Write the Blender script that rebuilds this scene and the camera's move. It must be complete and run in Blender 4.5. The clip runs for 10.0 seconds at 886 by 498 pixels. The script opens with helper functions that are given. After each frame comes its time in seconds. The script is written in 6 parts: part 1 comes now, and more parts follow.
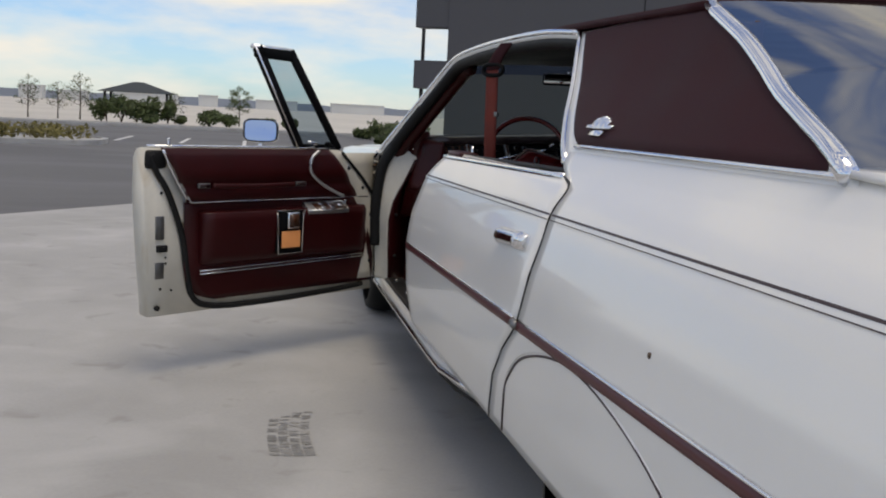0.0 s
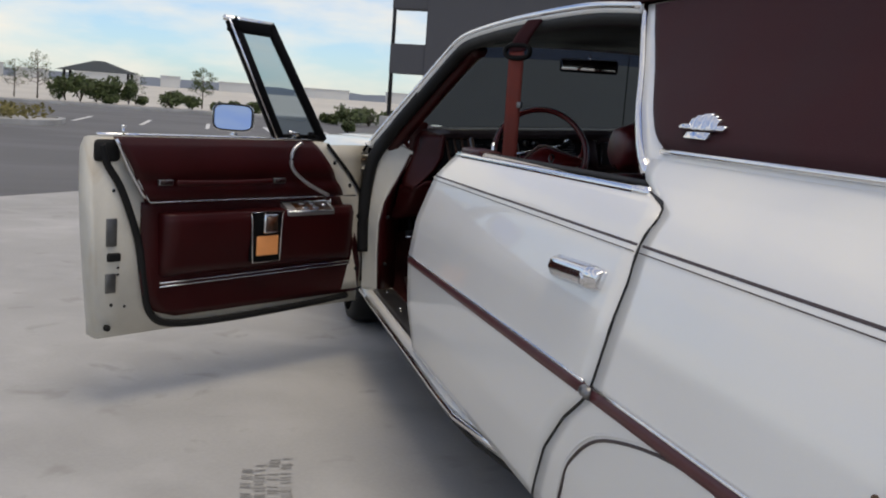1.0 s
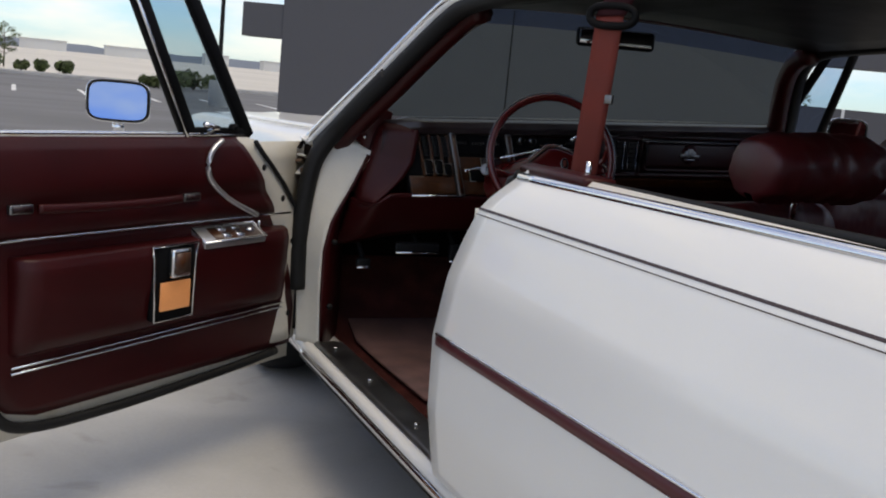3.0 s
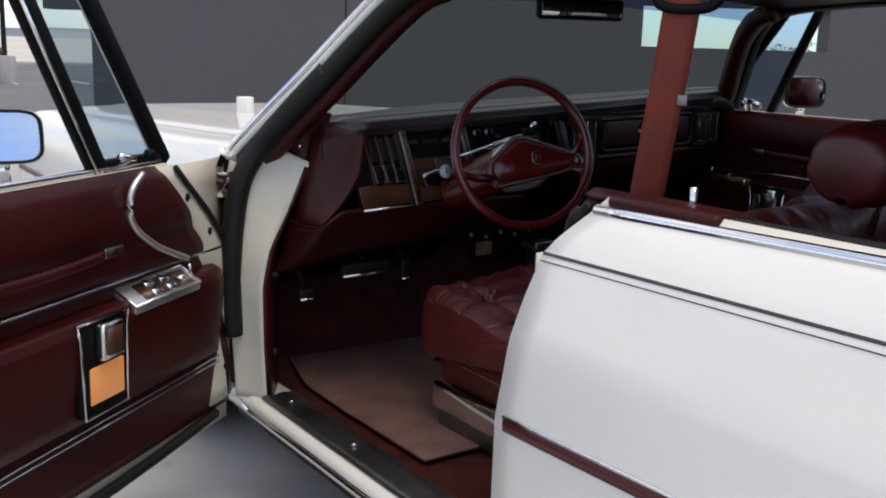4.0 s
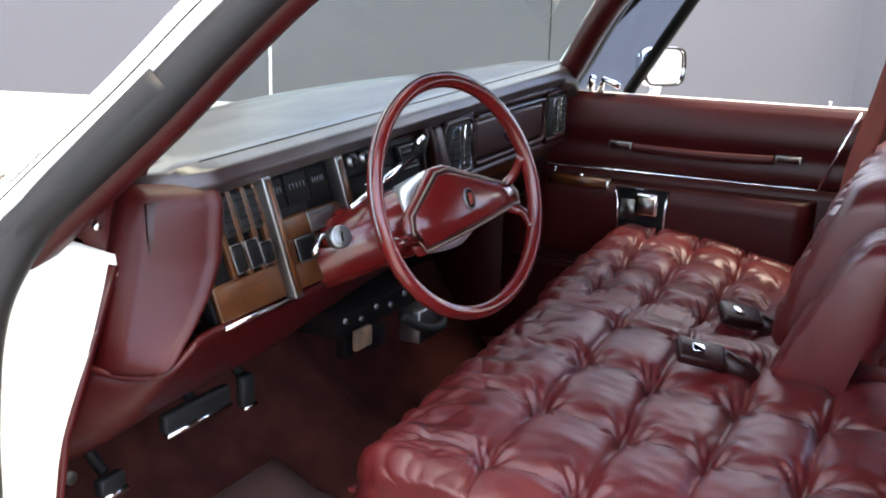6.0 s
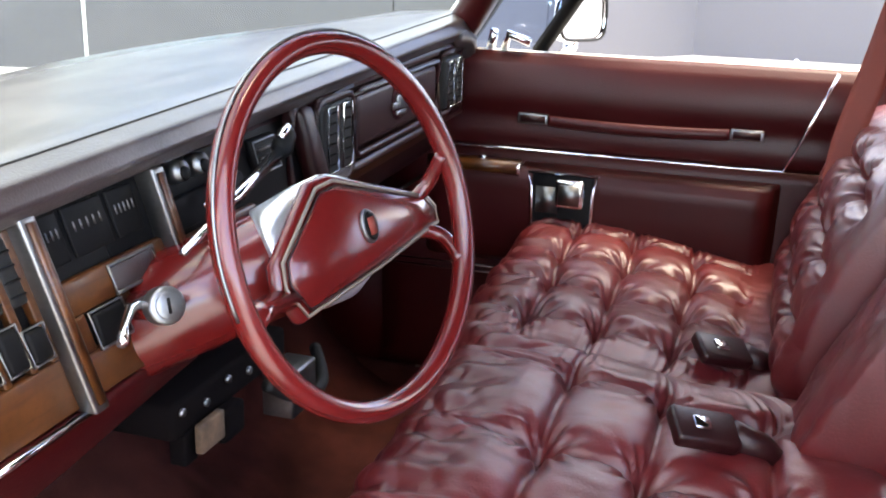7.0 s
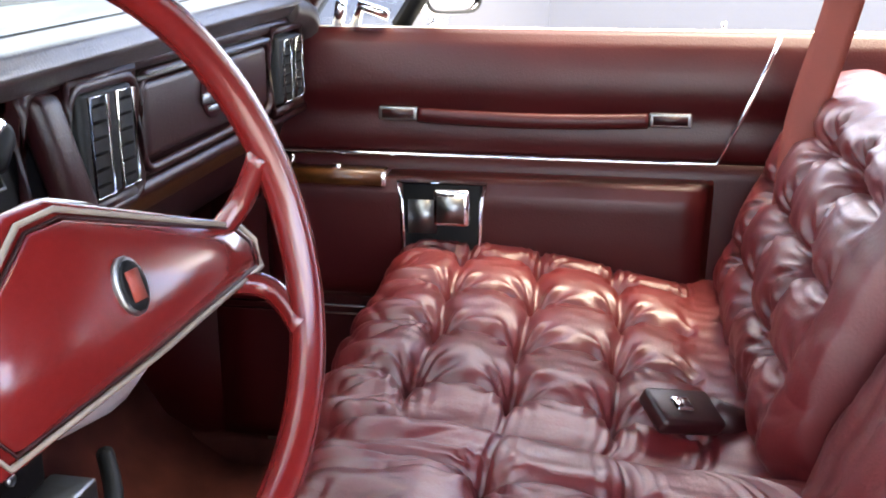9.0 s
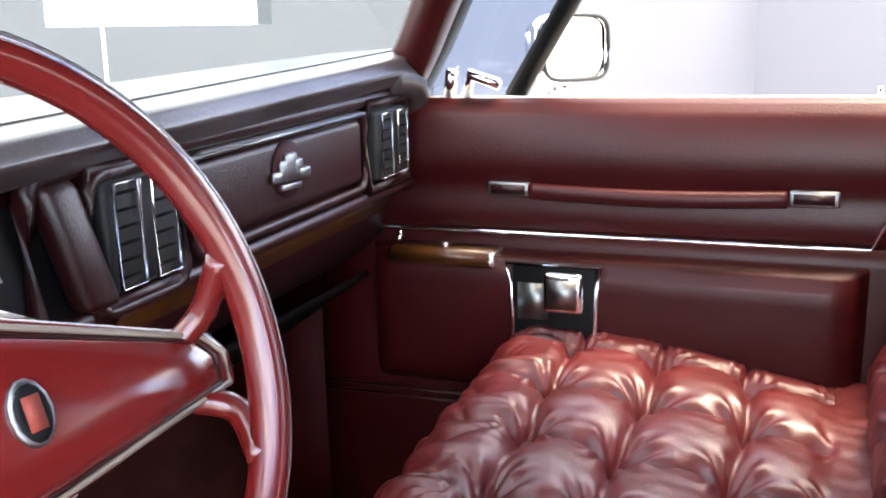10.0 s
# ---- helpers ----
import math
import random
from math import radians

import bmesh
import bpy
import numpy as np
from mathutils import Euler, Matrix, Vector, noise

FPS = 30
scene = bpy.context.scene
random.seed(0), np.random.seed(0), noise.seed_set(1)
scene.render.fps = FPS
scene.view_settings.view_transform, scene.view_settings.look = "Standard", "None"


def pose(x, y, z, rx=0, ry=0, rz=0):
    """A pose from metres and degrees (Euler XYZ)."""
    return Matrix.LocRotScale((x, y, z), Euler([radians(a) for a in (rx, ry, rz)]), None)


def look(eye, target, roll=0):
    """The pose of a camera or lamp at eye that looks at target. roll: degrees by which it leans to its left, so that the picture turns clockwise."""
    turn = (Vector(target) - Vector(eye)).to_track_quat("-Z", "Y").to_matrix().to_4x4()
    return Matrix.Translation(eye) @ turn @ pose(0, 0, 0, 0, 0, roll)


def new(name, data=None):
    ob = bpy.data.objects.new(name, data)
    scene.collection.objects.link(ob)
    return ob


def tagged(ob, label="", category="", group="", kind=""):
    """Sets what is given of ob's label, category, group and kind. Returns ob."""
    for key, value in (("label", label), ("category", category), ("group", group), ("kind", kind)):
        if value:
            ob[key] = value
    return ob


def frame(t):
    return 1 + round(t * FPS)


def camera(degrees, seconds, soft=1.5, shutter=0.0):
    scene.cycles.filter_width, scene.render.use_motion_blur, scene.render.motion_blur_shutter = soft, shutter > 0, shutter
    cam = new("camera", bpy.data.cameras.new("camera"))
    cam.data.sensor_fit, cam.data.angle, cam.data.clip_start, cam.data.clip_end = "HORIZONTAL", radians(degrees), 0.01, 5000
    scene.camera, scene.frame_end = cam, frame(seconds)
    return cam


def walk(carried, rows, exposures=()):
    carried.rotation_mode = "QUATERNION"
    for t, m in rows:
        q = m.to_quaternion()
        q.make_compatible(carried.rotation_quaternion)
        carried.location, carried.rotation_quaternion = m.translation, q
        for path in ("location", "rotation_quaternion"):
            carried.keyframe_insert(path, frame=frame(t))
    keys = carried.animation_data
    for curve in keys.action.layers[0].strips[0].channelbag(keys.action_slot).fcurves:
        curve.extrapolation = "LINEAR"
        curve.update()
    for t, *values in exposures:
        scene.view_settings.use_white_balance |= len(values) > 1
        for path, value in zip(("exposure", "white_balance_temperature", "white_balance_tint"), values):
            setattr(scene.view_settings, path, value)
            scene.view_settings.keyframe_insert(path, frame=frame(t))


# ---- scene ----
PATH = [
    (0, (-1.633, -3.921, 1.180), (-1.249, -1.976, 0.917), 2.9),
    (0.5, (-1.635, -3.565, 1.183), (-1.231, -1.628, 0.894), 2.8),
    (1, (-1.666, -3.242, 1.181), (-1.208, -1.316, 0.896), 4.1),
    (1.5, (-1.760, -2.889, 1.195), (-1.163, -1.001, 0.916), 3.5),
    (2, (-1.803, -2.581, 1.184), (-1.175, -0.710, 0.860), 4.0),
    (2.5, (-1.828, -2.212, 1.198), (-1.127, -0.366, 0.878), 4.8),
    (3, (-1.850, -1.889, 1.195), (-1.051, -0.084, 0.873), 5.5),
    (3.2, (-1.854, -1.741, 1.199), (-0.987, 0.032, 0.875), 5.3),
    (4.3, (-2.026, -1.030, 1.317), (-0.828, 0.522, 0.924), 0.7),
    (4.5, (-1.999, -0.880, 1.334), (-0.751, 0.637, 0.960), 0.6),
    (5, (-1.952, -0.592, 1.331), (-0.583, 0.802, 0.905), 2.5),
    (5.5, (-1.909, -0.177, 1.333), (-0.308, 0.936, 0.889), 2.7),
    (5.7, (-1.866, -0.036, 1.328), (-0.202, 0.972, 0.868), 2.3),
    (6.8, (-1.360, 0.395, 1.301), (0.442, 1.066, 0.752), 1.0),
    (7, (-1.241, 0.456, 1.285), (0.582, 1.048, 0.716), 1.7),
    (7.5, (-1.088, 0.538, 1.273), (0.768, 0.967, 0.664), 1.9),
    (8, (-0.959, 0.599, 1.230), (0.908, 0.936, 0.596), 2.3),
    (8.5, (-0.892, 0.598, 1.195), (0.990, 0.860, 0.570), 1.9),
    (9, (-0.792, 0.572, 1.179), (1.106, 0.907, 0.645), 0.2),
    (9.5, (-0.708, 0.502, 1.179), (1.136, 1.137, 0.739), -0.2),
    (10, (-0.630, 0.465, 1.184), (1.185, 1.197, 0.770), -1.4),
]
cam = camera(48.0, 10.0, soft=2.0, shutter=0.0)
walk(cam, [(t, look(e, g, r)) for t, e, g, r in PATH],
     exposures=((0, 0.70, 8800, 9), (1.5, 0.81, 8800, 9), (3.2, 1.06, 8800, 9), (4.3, 1.72, 8900, 9), (5.0, 2.95, 9100, 9), (5.7, 3.70, 9200, 9), (6.8, 4.36, 9400, 10), (8.0, 4.95, 9600, 10), (10, 5.08, 9600, 10)))

# ---- light: a bright sky with broken cloud, the car in soft shade ----
world = bpy.data.worlds.new("sky")
scene.world = world
world.use_nodes = True
wn, wl = world.node_tree.nodes, world.node_tree.links
wn.clear()
sky = wn.new("ShaderNodeTexSky")
sky.sky_type = "NISHITA"
sky.sun_disc = False
sky.air_density, sky.dust_density, sky.ozone_density = 1.0, 0.3, 4.2
sky.sun_elevation, sky.sun_rotation = radians(73), radians(167)
coord = wn.new("ShaderNodeTexCoord")
squash = wn.new("ShaderNodeMapping")
squash.inputs["Scale"].default_value = (1.0, 1.0, 3.6)
cloud = wn.new("ShaderNodeTexNoise")
cloud.inputs["Scale"].default_value, cloud.inputs["Detail"].default_value = 3.4, 7.0
cloud.inputs["Roughness"].default_value = 0.55
ramp = wn.new("ShaderNodeValToRGB")
ramp.color_ramp.elements[0].position, ramp.color_ramp.elements[1].position = 0.42, 0.62
ramp.color_ramp.elements[0].color = (0.04, 0.04, 0.04, 1)
white = wn.new("ShaderNodeMix")
white.data_type = "RGBA"
white.inputs[7].default_value = (4.6, 4.92, 5.5, 1)
back = wn.new("ShaderNodeBackground")
back.inputs["Strength"].default_value = 0.11
wout = wn.new("ShaderNodeOutputWorld")
wl.new(coord.outputs["Generated"], squash.inputs["Vector"])
wl.new(squash.outputs["Vector"], cloud.inputs["Vector"])
wl.new(cloud.outputs["Fac"], ramp.inputs["Fac"])
wl.new(ramp.outputs["Color"], white.inputs[0])
blue = wn.new("ShaderNodeMix")
blue.data_type, blue.blend_type = "RGBA", "MULTIPLY"
blue.inputs[0].default_value, blue.inputs[7].default_value = 1.0, (0.46, 0.66, 1.02, 1)
wl.new(sky.outputs["Color"], blue.inputs[6])
wl.new(blue.outputs[2], white.inputs[6])
wl.new(white.outputs[2], back.inputs["Color"])
wl.new(back.outputs["Background"], wout.inputs["Surface"])
sun = new("sun", bpy.data.lights.new("sun", "SUN"))
sun.data.energy, sun.data.angle, sun.data.color = 0.75, radians(35), (1.0, 0.96, 0.91)
sun.matrix_world = look((1.2, -5.2, 17), (0, 0, 0))


# ---- materials ----
def material(name, colour, rough=0.5, metal=0.0, vary=0.12, scale=6.0, fine=180.0, bump=0.05, coat=0.0, spec=0.5, sheen=0.0, second=None, emit=None):
    """A surface with broad blotches and fine grain, at real-world size."""
    m = bpy.data.materials.new(name)
    m.use_nodes = True
    n, l = m.node_tree.nodes, m.node_tree.links
    p = n["Principled BSDF"]
    tc = n.new("ShaderNodeTexCoord")
    big = n.new("ShaderNodeTexNoise")
    big.inputs["Scale"].default_value, big.inputs["Detail"].default_value = scale, 5
    small = n.new("ShaderNodeTexNoise")
    small.inputs["Scale"].default_value, small.inputs["Detail"].default_value = fine, 3
    for q in (big, small):
        l.new(tc.outputs["Object"], q.inputs["Vector"])
    mix = n.new("ShaderNodeMix")
    mix.data_type = "RGBA"
    other = second or tuple(c * (1 - 2.2 * vary) for c in colour)
    mix.inputs[6].default_value, mix.inputs[7].default_value = (*other, 1), (*colour, 1)
    rr = n.new("ShaderNodeMapRange")
    rr.inputs["From Min"].default_value, rr.inputs["From Max"].default_value = 0.3, 0.7
    l.new(big.outputs["Fac"], rr.inputs["Value"])
    grain = n.new("ShaderNodeMix")
    grain.data_type = "RGBA"
    grain.blend_type = "MULTIPLY"
    grain.inputs[0].default_value = min(1.0, vary * 3)
    l.new(rr.outputs["Result"], mix.inputs[0])
    l.new(mix.outputs[2], grain.inputs[6])
    gr = n.new("ShaderNodeMapRange")
    gr.inputs["To Min"].default_value, gr.inputs["To Max"].default_value = 0.7, 1.3
    l.new(small.outputs["Fac"], gr.inputs["Value"])
    l.new(gr.outputs["Result"], grain.inputs[7])
    l.new(grain.outputs[2], p.inputs["Base Color"])
    rm = n.new("ShaderNodeMapRange")
    rm.inputs["To Min"].default_value, rm.inputs["To Max"].default_value = max(0.02, rough * 0.8), min(1, rough * 1.2)
    l.new(big.outputs["Fac"], rm.inputs["Value"])
    l.new(rm.outputs["Result"], p.inputs["Roughness"])
    p.inputs["Metallic"].default_value = metal
    p.inputs["Coat Weight"].default_value, p.inputs["Coat Roughness"].default_value = coat, 0.12
    p.inputs["Specular IOR Level"].default_value = spec
    p.inputs["Sheen Weight"].default_value = sheen
    if bump:
        b = n.new("ShaderNodeBump")
        b.inputs["Strength"].default_value, b.inputs["Distance"].default_value = min(1, bump * 4), 0.002
        l.new(small.outputs["Fac"], b.inputs["Height"])
        l.new(b.outputs["Normal"], p.inputs["Normal"])
    if emit:
        p.inputs["Emission Color"].default_value, p.inputs["Emission Strength"].default_value = (*emit[0], 1), emit[1]
    return m


def clear_glass(name, tint=(0.9, 0.94, 0.93), gloss=0.06):
    m = bpy.data.materials.new(name)
    m.use_nodes = True
    n, l = m.node_tree.nodes, m.node_tree.links
    n.clear()
    t, g, x, o = n.new("ShaderNodeBsdfTransparent"), n.new("ShaderNodeBsdfGlossy"), n.new("ShaderNodeMixShader"), n.new("ShaderNodeOutputMaterial")
    f = n.new("ShaderNodeLayerWeight")
    f.inputs["Blend"].default_value = 0.35
    k = n.new("ShaderNodeMath")
    k.operation = "POWER"
    k.inputs[1].default_value = 3.0
    q = n.new("ShaderNodeMath")
    q.operation = "MULTIPLY_ADD"
    q.inputs[1].default_value, q.inputs[2].default_value = 0.70, gloss - 0.015
    l.new(f.outputs["Facing"], k.inputs[0])
    l.new(k.outputs[0], q.inputs[0])
    t.inputs["Color"].default_value = (*tint, 1)
    g.inputs["Roughness"].default_value = 0.02
    l.new(q.outputs[0], x.inputs[0])
    l.new(t.outputs[0], x.inputs[1])
    l.new(g.outputs[0], x.inputs[2])
    l.new(x.outputs[0], o.inputs["Surface"])
    return m


PAINT = material("ivory_paint", (0.80, 0.79, 0.75), 0.32, vary=0.02, scale=2, fine=400, bump=0, coat=0.6)
PAINT.node_tree.nodes["Principled BSDF"].inputs["Coat Roughness"].default_value = 0.04
JAMB = material("jamb_paint", (0.64, 0.61, 0.53), 0.45, vary=0.06, scale=9, bump=0.02)
CHROME = material("chrome", (0.82, 0.83, 0.85), 0.10, 1.0, vary=0.03, bump=0)
BRUSHED = material("scuffed_aluminium", (0.26, 0.26, 0.26), 0.38, 1.0, vary=0.15, scale=14, bump=0.03)
SILVER = material("pale_silver", (0.62, 0.62, 0.62), 0.30, 0.85, vary=0.06, scale=12, bump=0.01)
RUBBER = material("black_rubber", (0.008, 0.008, 0.008), 0.6, vary=0.2, bump=0.05, spec=0.3)
BLACK = material("black_plastic", (0.005, 0.005, 0.0055), 0.55, vary=0.15, bump=0.02, spec=0.10)
VINYL = material("maroon_vinyl_roof", (0.040, 0.0075, 0.0105), 0.62, vary=0.12, scale=3, fine=420, bump=0.10, spec=0.16)
LEATHER = material("maroon_leather", (0.098, 0.0068, 0.0082), 0.44, vary=0.16, scale=9, fine=260, bump=0.06, coat=0.09, spec=0.52)
LEATHER.node_tree.nodes["Principled BSDF"].inputs["Coat Roughness"].default_value = 0.34
TRIM = material("maroon_door_vinyl", (0.039, 0.0020, 0.0026), 0.42, vary=0.12, scale=6, fine=320, bump=0.06, coat=0.03, spec=0.26)
DASHM = material("maroon_dash_vinyl", (0.018, 0.0021, 0.0026), 0.40, vary=0.12, scale=6, fine=350, bump=0.06, spec=0.36)
DASHTOP = material("faded_dash_pad", (0.022, 0.013, 0.014), 0.30, vary=0.12, scale=5, fine=350, bump=0.05)
WHEELM = material("red_wheel_plastic", (0.110, 0.0066, 0.0064), 0.22, vary=0.10, scale=9, bump=0.015, coat=0.3)
CARPET = material("maroon_carpet", (0.078, 0.020, 0.016), 0.95, vary=0.25, scale=14, fine=600, bump=0.25, spec=0.1)
# near-black: serves truly black brackets, and shade put into colour on hidden faces
UNDER = material("shade_and_dull_black", (0.0045, 0.003, 0.003), 0.95, vary=0.2, bump=0.05, spec=0.06)
RUBMAT = material("brown_rubber_mat", (0.19, 0.095, 0.078), 0.75, vary=0.2, scale=10, bump=0.1)
BELTM = material("rust_red_webbing", (0.20, 0.025, 0.014), 0.62, vary=0.08, scale=12, fine=700, bump=0.1)
STRIPE = material("maroon_tape", (0.09, 0.012, 0.016), 0.4, vary=0.08, bump=0)
PIN = material("dark_pinstripe", (0.05, 0.03, 0.03), 0.5, vary=0.05, bump=0)
WOOD = material("woodgrain", (0.080, 0.024, 0.0048), 0.38, vary=0.22, scale=30, fine=120, bump=0.02, coat=0.12)
CONCRETE = material("concrete", (0.43, 0.425, 0.41), 0.85, vary=0.10, scale=0.7, fine=60, bump=0.12)
ASPHALT = material("asphalt", (0.135, 0.135, 0.135), 0.9, vary=0.15, scale=0.25, fine=70, bump=0.15)
FIELD = material("pale_dry_field", (0.58, 0.55, 0.49), 0.95, vary=0.10, scale=0.03, fine=2, bump=0)
WALLM = material("charcoal_wall_panel", (0.080, 0.080, 0.088), 0.75, vary=0.05, scale=0.6, fine=40, bump=0.04)
LAMPM = material("amber_lamp", (0.6, 0.25, 0.10), 0.3, emit=((1.0, 0.42, 0.18), 0.10), bump=0)
DIMMIRROR = material("dim_mirror_glass", (0.40, 0.40, 0.41), 0.03, 1.0, vary=0.0, bump=0)
# the blue of the reflected sky is put into this mirror's colour
SKYMIRROR = material("reflected_sky_mirror_glass", (0.30, 0.43, 0.68), 0.02, 1.0, vary=0.0, bump=0)
TINTED = clear_glass("tinted_glass", (0.46, 0.56, 0.62))
REARGLASS = clear_glass("rear_glass", (0.40, 0.46, 0.48), 0.30)
SMOKED = clear_glass("smoked_glass", (0.46, 0.56, 0.70))
SCREENGLASS = clear_glass("windscreen_glass", (0.56, 0.64, 0.61))
LEAF = material("leaves", (0.075, 0.11, 0.03), 0.7, vary=0.3, scale=3, fine=30, bump=0)
DRYLEAF = material("dry_leaves", (0.20, 0.17, 0.05), 0.8, vary=0.3, scale=3, fine=30, bump=0)
BARK = material("bark", (0.10, 0.075, 0.055), 0.9, vary=0.2, scale=8, bump=0.1)
STEEL = material("dark_post", (0.02, 0.02, 0.022), 0.5, vary=0.1, bump=0)
ROOFING = material("dark_roofing", (0.045, 0.055, 0.06), 0.8, vary=0.1, scale=1, fine=20, bump=0)
FARWHITE = material("far_white_walls", (0.62, 0.62, 0.6), 0.9, vary=0.05, scale=0.05, fine=1, bump=0)
# blue-grey of distance haze is mixed into the hills' own colour
HILL = material("haze_tinted_hills", (0.16, 0.19, 0.23), 1.0, vary=0.1, scale=0.01, fine=0.2, bump=0)
LINE = material("road_paint", (0.74, 0.74, 0.72), 0.8, vary=0.12, scale=2, bump=0)
BEIGE = material("yellowed_trim", (0.20, 0.155, 0.12), 0.4, vary=0.15, scale=20, bump=0.01)
RUST = material("rusty_steel", (0.16, 0.09, 0.05), 0.8, vary=0.3, scale=30, bump=0.1)



def weather(m, colour, stretch, amount, low=0.35, high=0.65, scale=1.0, twist=1.5):
    """Lay broad streaky stains over a surface's colour."""
    n, l = m.node_tree.nodes, m.node_tree.links
    p = n["Principled BSDF"]
    old = p.inputs["Base Color"].links[0].from_socket
    tc, mp, no = n.new("ShaderNodeTexCoord"), n.new("ShaderNodeMapping"), n.new("ShaderNodeTexNoise")
    mp.inputs["Scale"].default_value = stretch
    mp.inputs["Rotation"].default_value = (0, 0, 0.5)
    no.inputs["Scale"].default_value, no.inputs["Detail"].default_value, no.inputs["Distortion"].default_value = scale, 7, twist
    mr, mx = n.new("ShaderNodeMapRange"), n.new("ShaderNodeMix")
    mx.data_type = "RGBA"
    mr.inputs["From Min"].default_value, mr.inputs["From Max"].default_value = low, high
    mr.inputs["To Max"].default_value = amount
    mx.inputs[7].default_value = (*colour, 1)
    l.new(tc.outputs["Object"], mp.inputs["Vector"])
    l.new(mp.outputs["Vector"], no.inputs["Vector"])
    l.new(no.outputs["Fac"], mr.inputs["Value"])
    l.new(mr.outputs["Result"], mx.inputs[0])
    l.new(old, mx.inputs[6])
    l.new(mx.outputs[2], p.inputs["Base Color"])


def creases(m, scale, strength):
    """Add a net of shallow creases to a surface's relief."""
    n, l = m.node_tree.nodes, m.node_tree.links
    p = n["Principled BSDF"]
    old = p.inputs["Normal"].links[0].from_socket
    tc, no, b = n.new("ShaderNodeTexCoord"), n.new("ShaderNodeTexNoise"), n.new("ShaderNodeBump")
    no.noise_type = "RIDGED_MULTIFRACTAL"
    no.inputs["Scale"].default_value, no.inputs["Detail"].default_value, no.inputs["Distortion"].default_value = scale, 3, 0.8
    b.inputs["Strength"].default_value, b.inputs["Distance"].default_value, b.invert = strength, 0.004, True
    l.new(tc.outputs["Object"], no.inputs["Vector"])
    l.new(no.outputs["Fac"], b.inputs["Height"])
    l.new(old, b.inputs["Normal"])
    l.new(b.outputs["Normal"], p.inputs["Normal"])


creases(LEATHER, 13.0, 0.07)
creases(TRIM, 6.0, 0.06)
weather(CONCRETE, (0.29, 0.285, 0.27), (1.0, 1.0, 1), 0.6, 0.42, 0.70, 1.1, 0.4)
weather(CONCRETE, (0.52, 0.515, 0.50), (0.9, 1.0, 1), 0.5, 0.48, 0.72, 1.8, 0.5)
weather(CONCRETE, (0.25, 0.24, 0.22), (1, 1, 1), 0.5, 0.62, 0.72, 5.0, 0.5)
weather(JAMB, (0.42, 0.30, 0.16), (1, 1, 0.35), 0.6, 0.62, 0.76, 7.0, 0.6)
weather(WOOD, (0.040, 0.010, 0.003), (6, 20, 60), 0.85, 0.50, 0.62, 1.6, 1.2)
weather(DASHTOP, (0.10, 0.085, 0.085), (1, 3, 1), 0.5, 0.45, 0.7, 4.0, 0.8)
weather(ASPHALT, (0.16, 0.16, 0.165), (0.3, 1, 1), 0.6, 0.45, 0.65, 0.5, 1.0)


# ---- mesh helpers ----
def part(name, bm, mat, parent=None, label="", smooth=True, bevel=0.0, solid=0.0, seg=2, kind=""):
    bmesh.ops.recalc_face_normals(bm, faces=bm.faces[:])
    me = bpy.data.meshes.new(name)
    bm.to_mesh(me)
    bm.free()
    for p in me.polygons:
        p.use_smooth = smooth
    ob = new(name, me)
    me.materials.append(mat)
    ob.parent = parent
    if solid:
        s = ob.modifiers.new("solid", "SOLIDIFY")
        s.thickness, s.offset = solid, 0
    if bevel:
        b = ob.modifiers.new("bevel", "BEVEL")
        b.width, b.segments, b.limit_method, b.angle_limit = bevel, seg, "ANGLE", radians(40)
        b.harden_normals = False
    if label:
        ob["label"] = label
    if kind:
        ob["kind"] = kind
    return ob


def empty(name, place=(0, 0, 0), label="", category="", group=""):
    ob = new(name)
    ob.location = place
    ob.empty_display_size = 0.1
    return tagged(ob, label, category, group)


def quads(bm, rings, close_u=False, close_v=False):
    """Skin a list of equally long rows of points."""
    vs = [[bm.verts.new(p) for p in r] for r in rings]
    n, m = len(vs), len(vs[0])
    for i in range(n if close_u else n - 1):
        for j in range(m if close_v else m - 1):
            a, b, c, d = vs[i][j], vs[i][(j + 1) % m], vs[(i + 1) % n][(j + 1) % m], vs[(i + 1) % n][j]
            if len({a, b, c, d}) == 4:
                bm.faces.new((a, b, c, d))
    return vs


def grid(fn, nu, nv):
    bm = bmesh.new()
    quads(bm, [[fn(i / nu, j / nv) for j in range(nv + 1)] for i in range(nu + 1)])
    return bm


def box(bm, x0, x1, y0, y1, z0, z1, at=None):
    at = at or (lambda x, y, z: (x, y, z))
    c = [bm.verts.new(at(x, y, z)) for x in (x0, x1) for y in (y0, y1) for z in (z0, z1)]
    for f in ((0, 1, 3, 2), (4, 6, 7, 5), (0, 4, 5, 1), (2, 3, 7, 6), (0, 2, 6, 4), (1, 5, 7, 3)):
        bm.faces.new([c[i] for i in f])
    return bm


def boxed(x0, x1, y0, y1, z0, z1, at=None):
    return box(bmesh.new(), x0, x1, y0, y1, z0, z1, at)


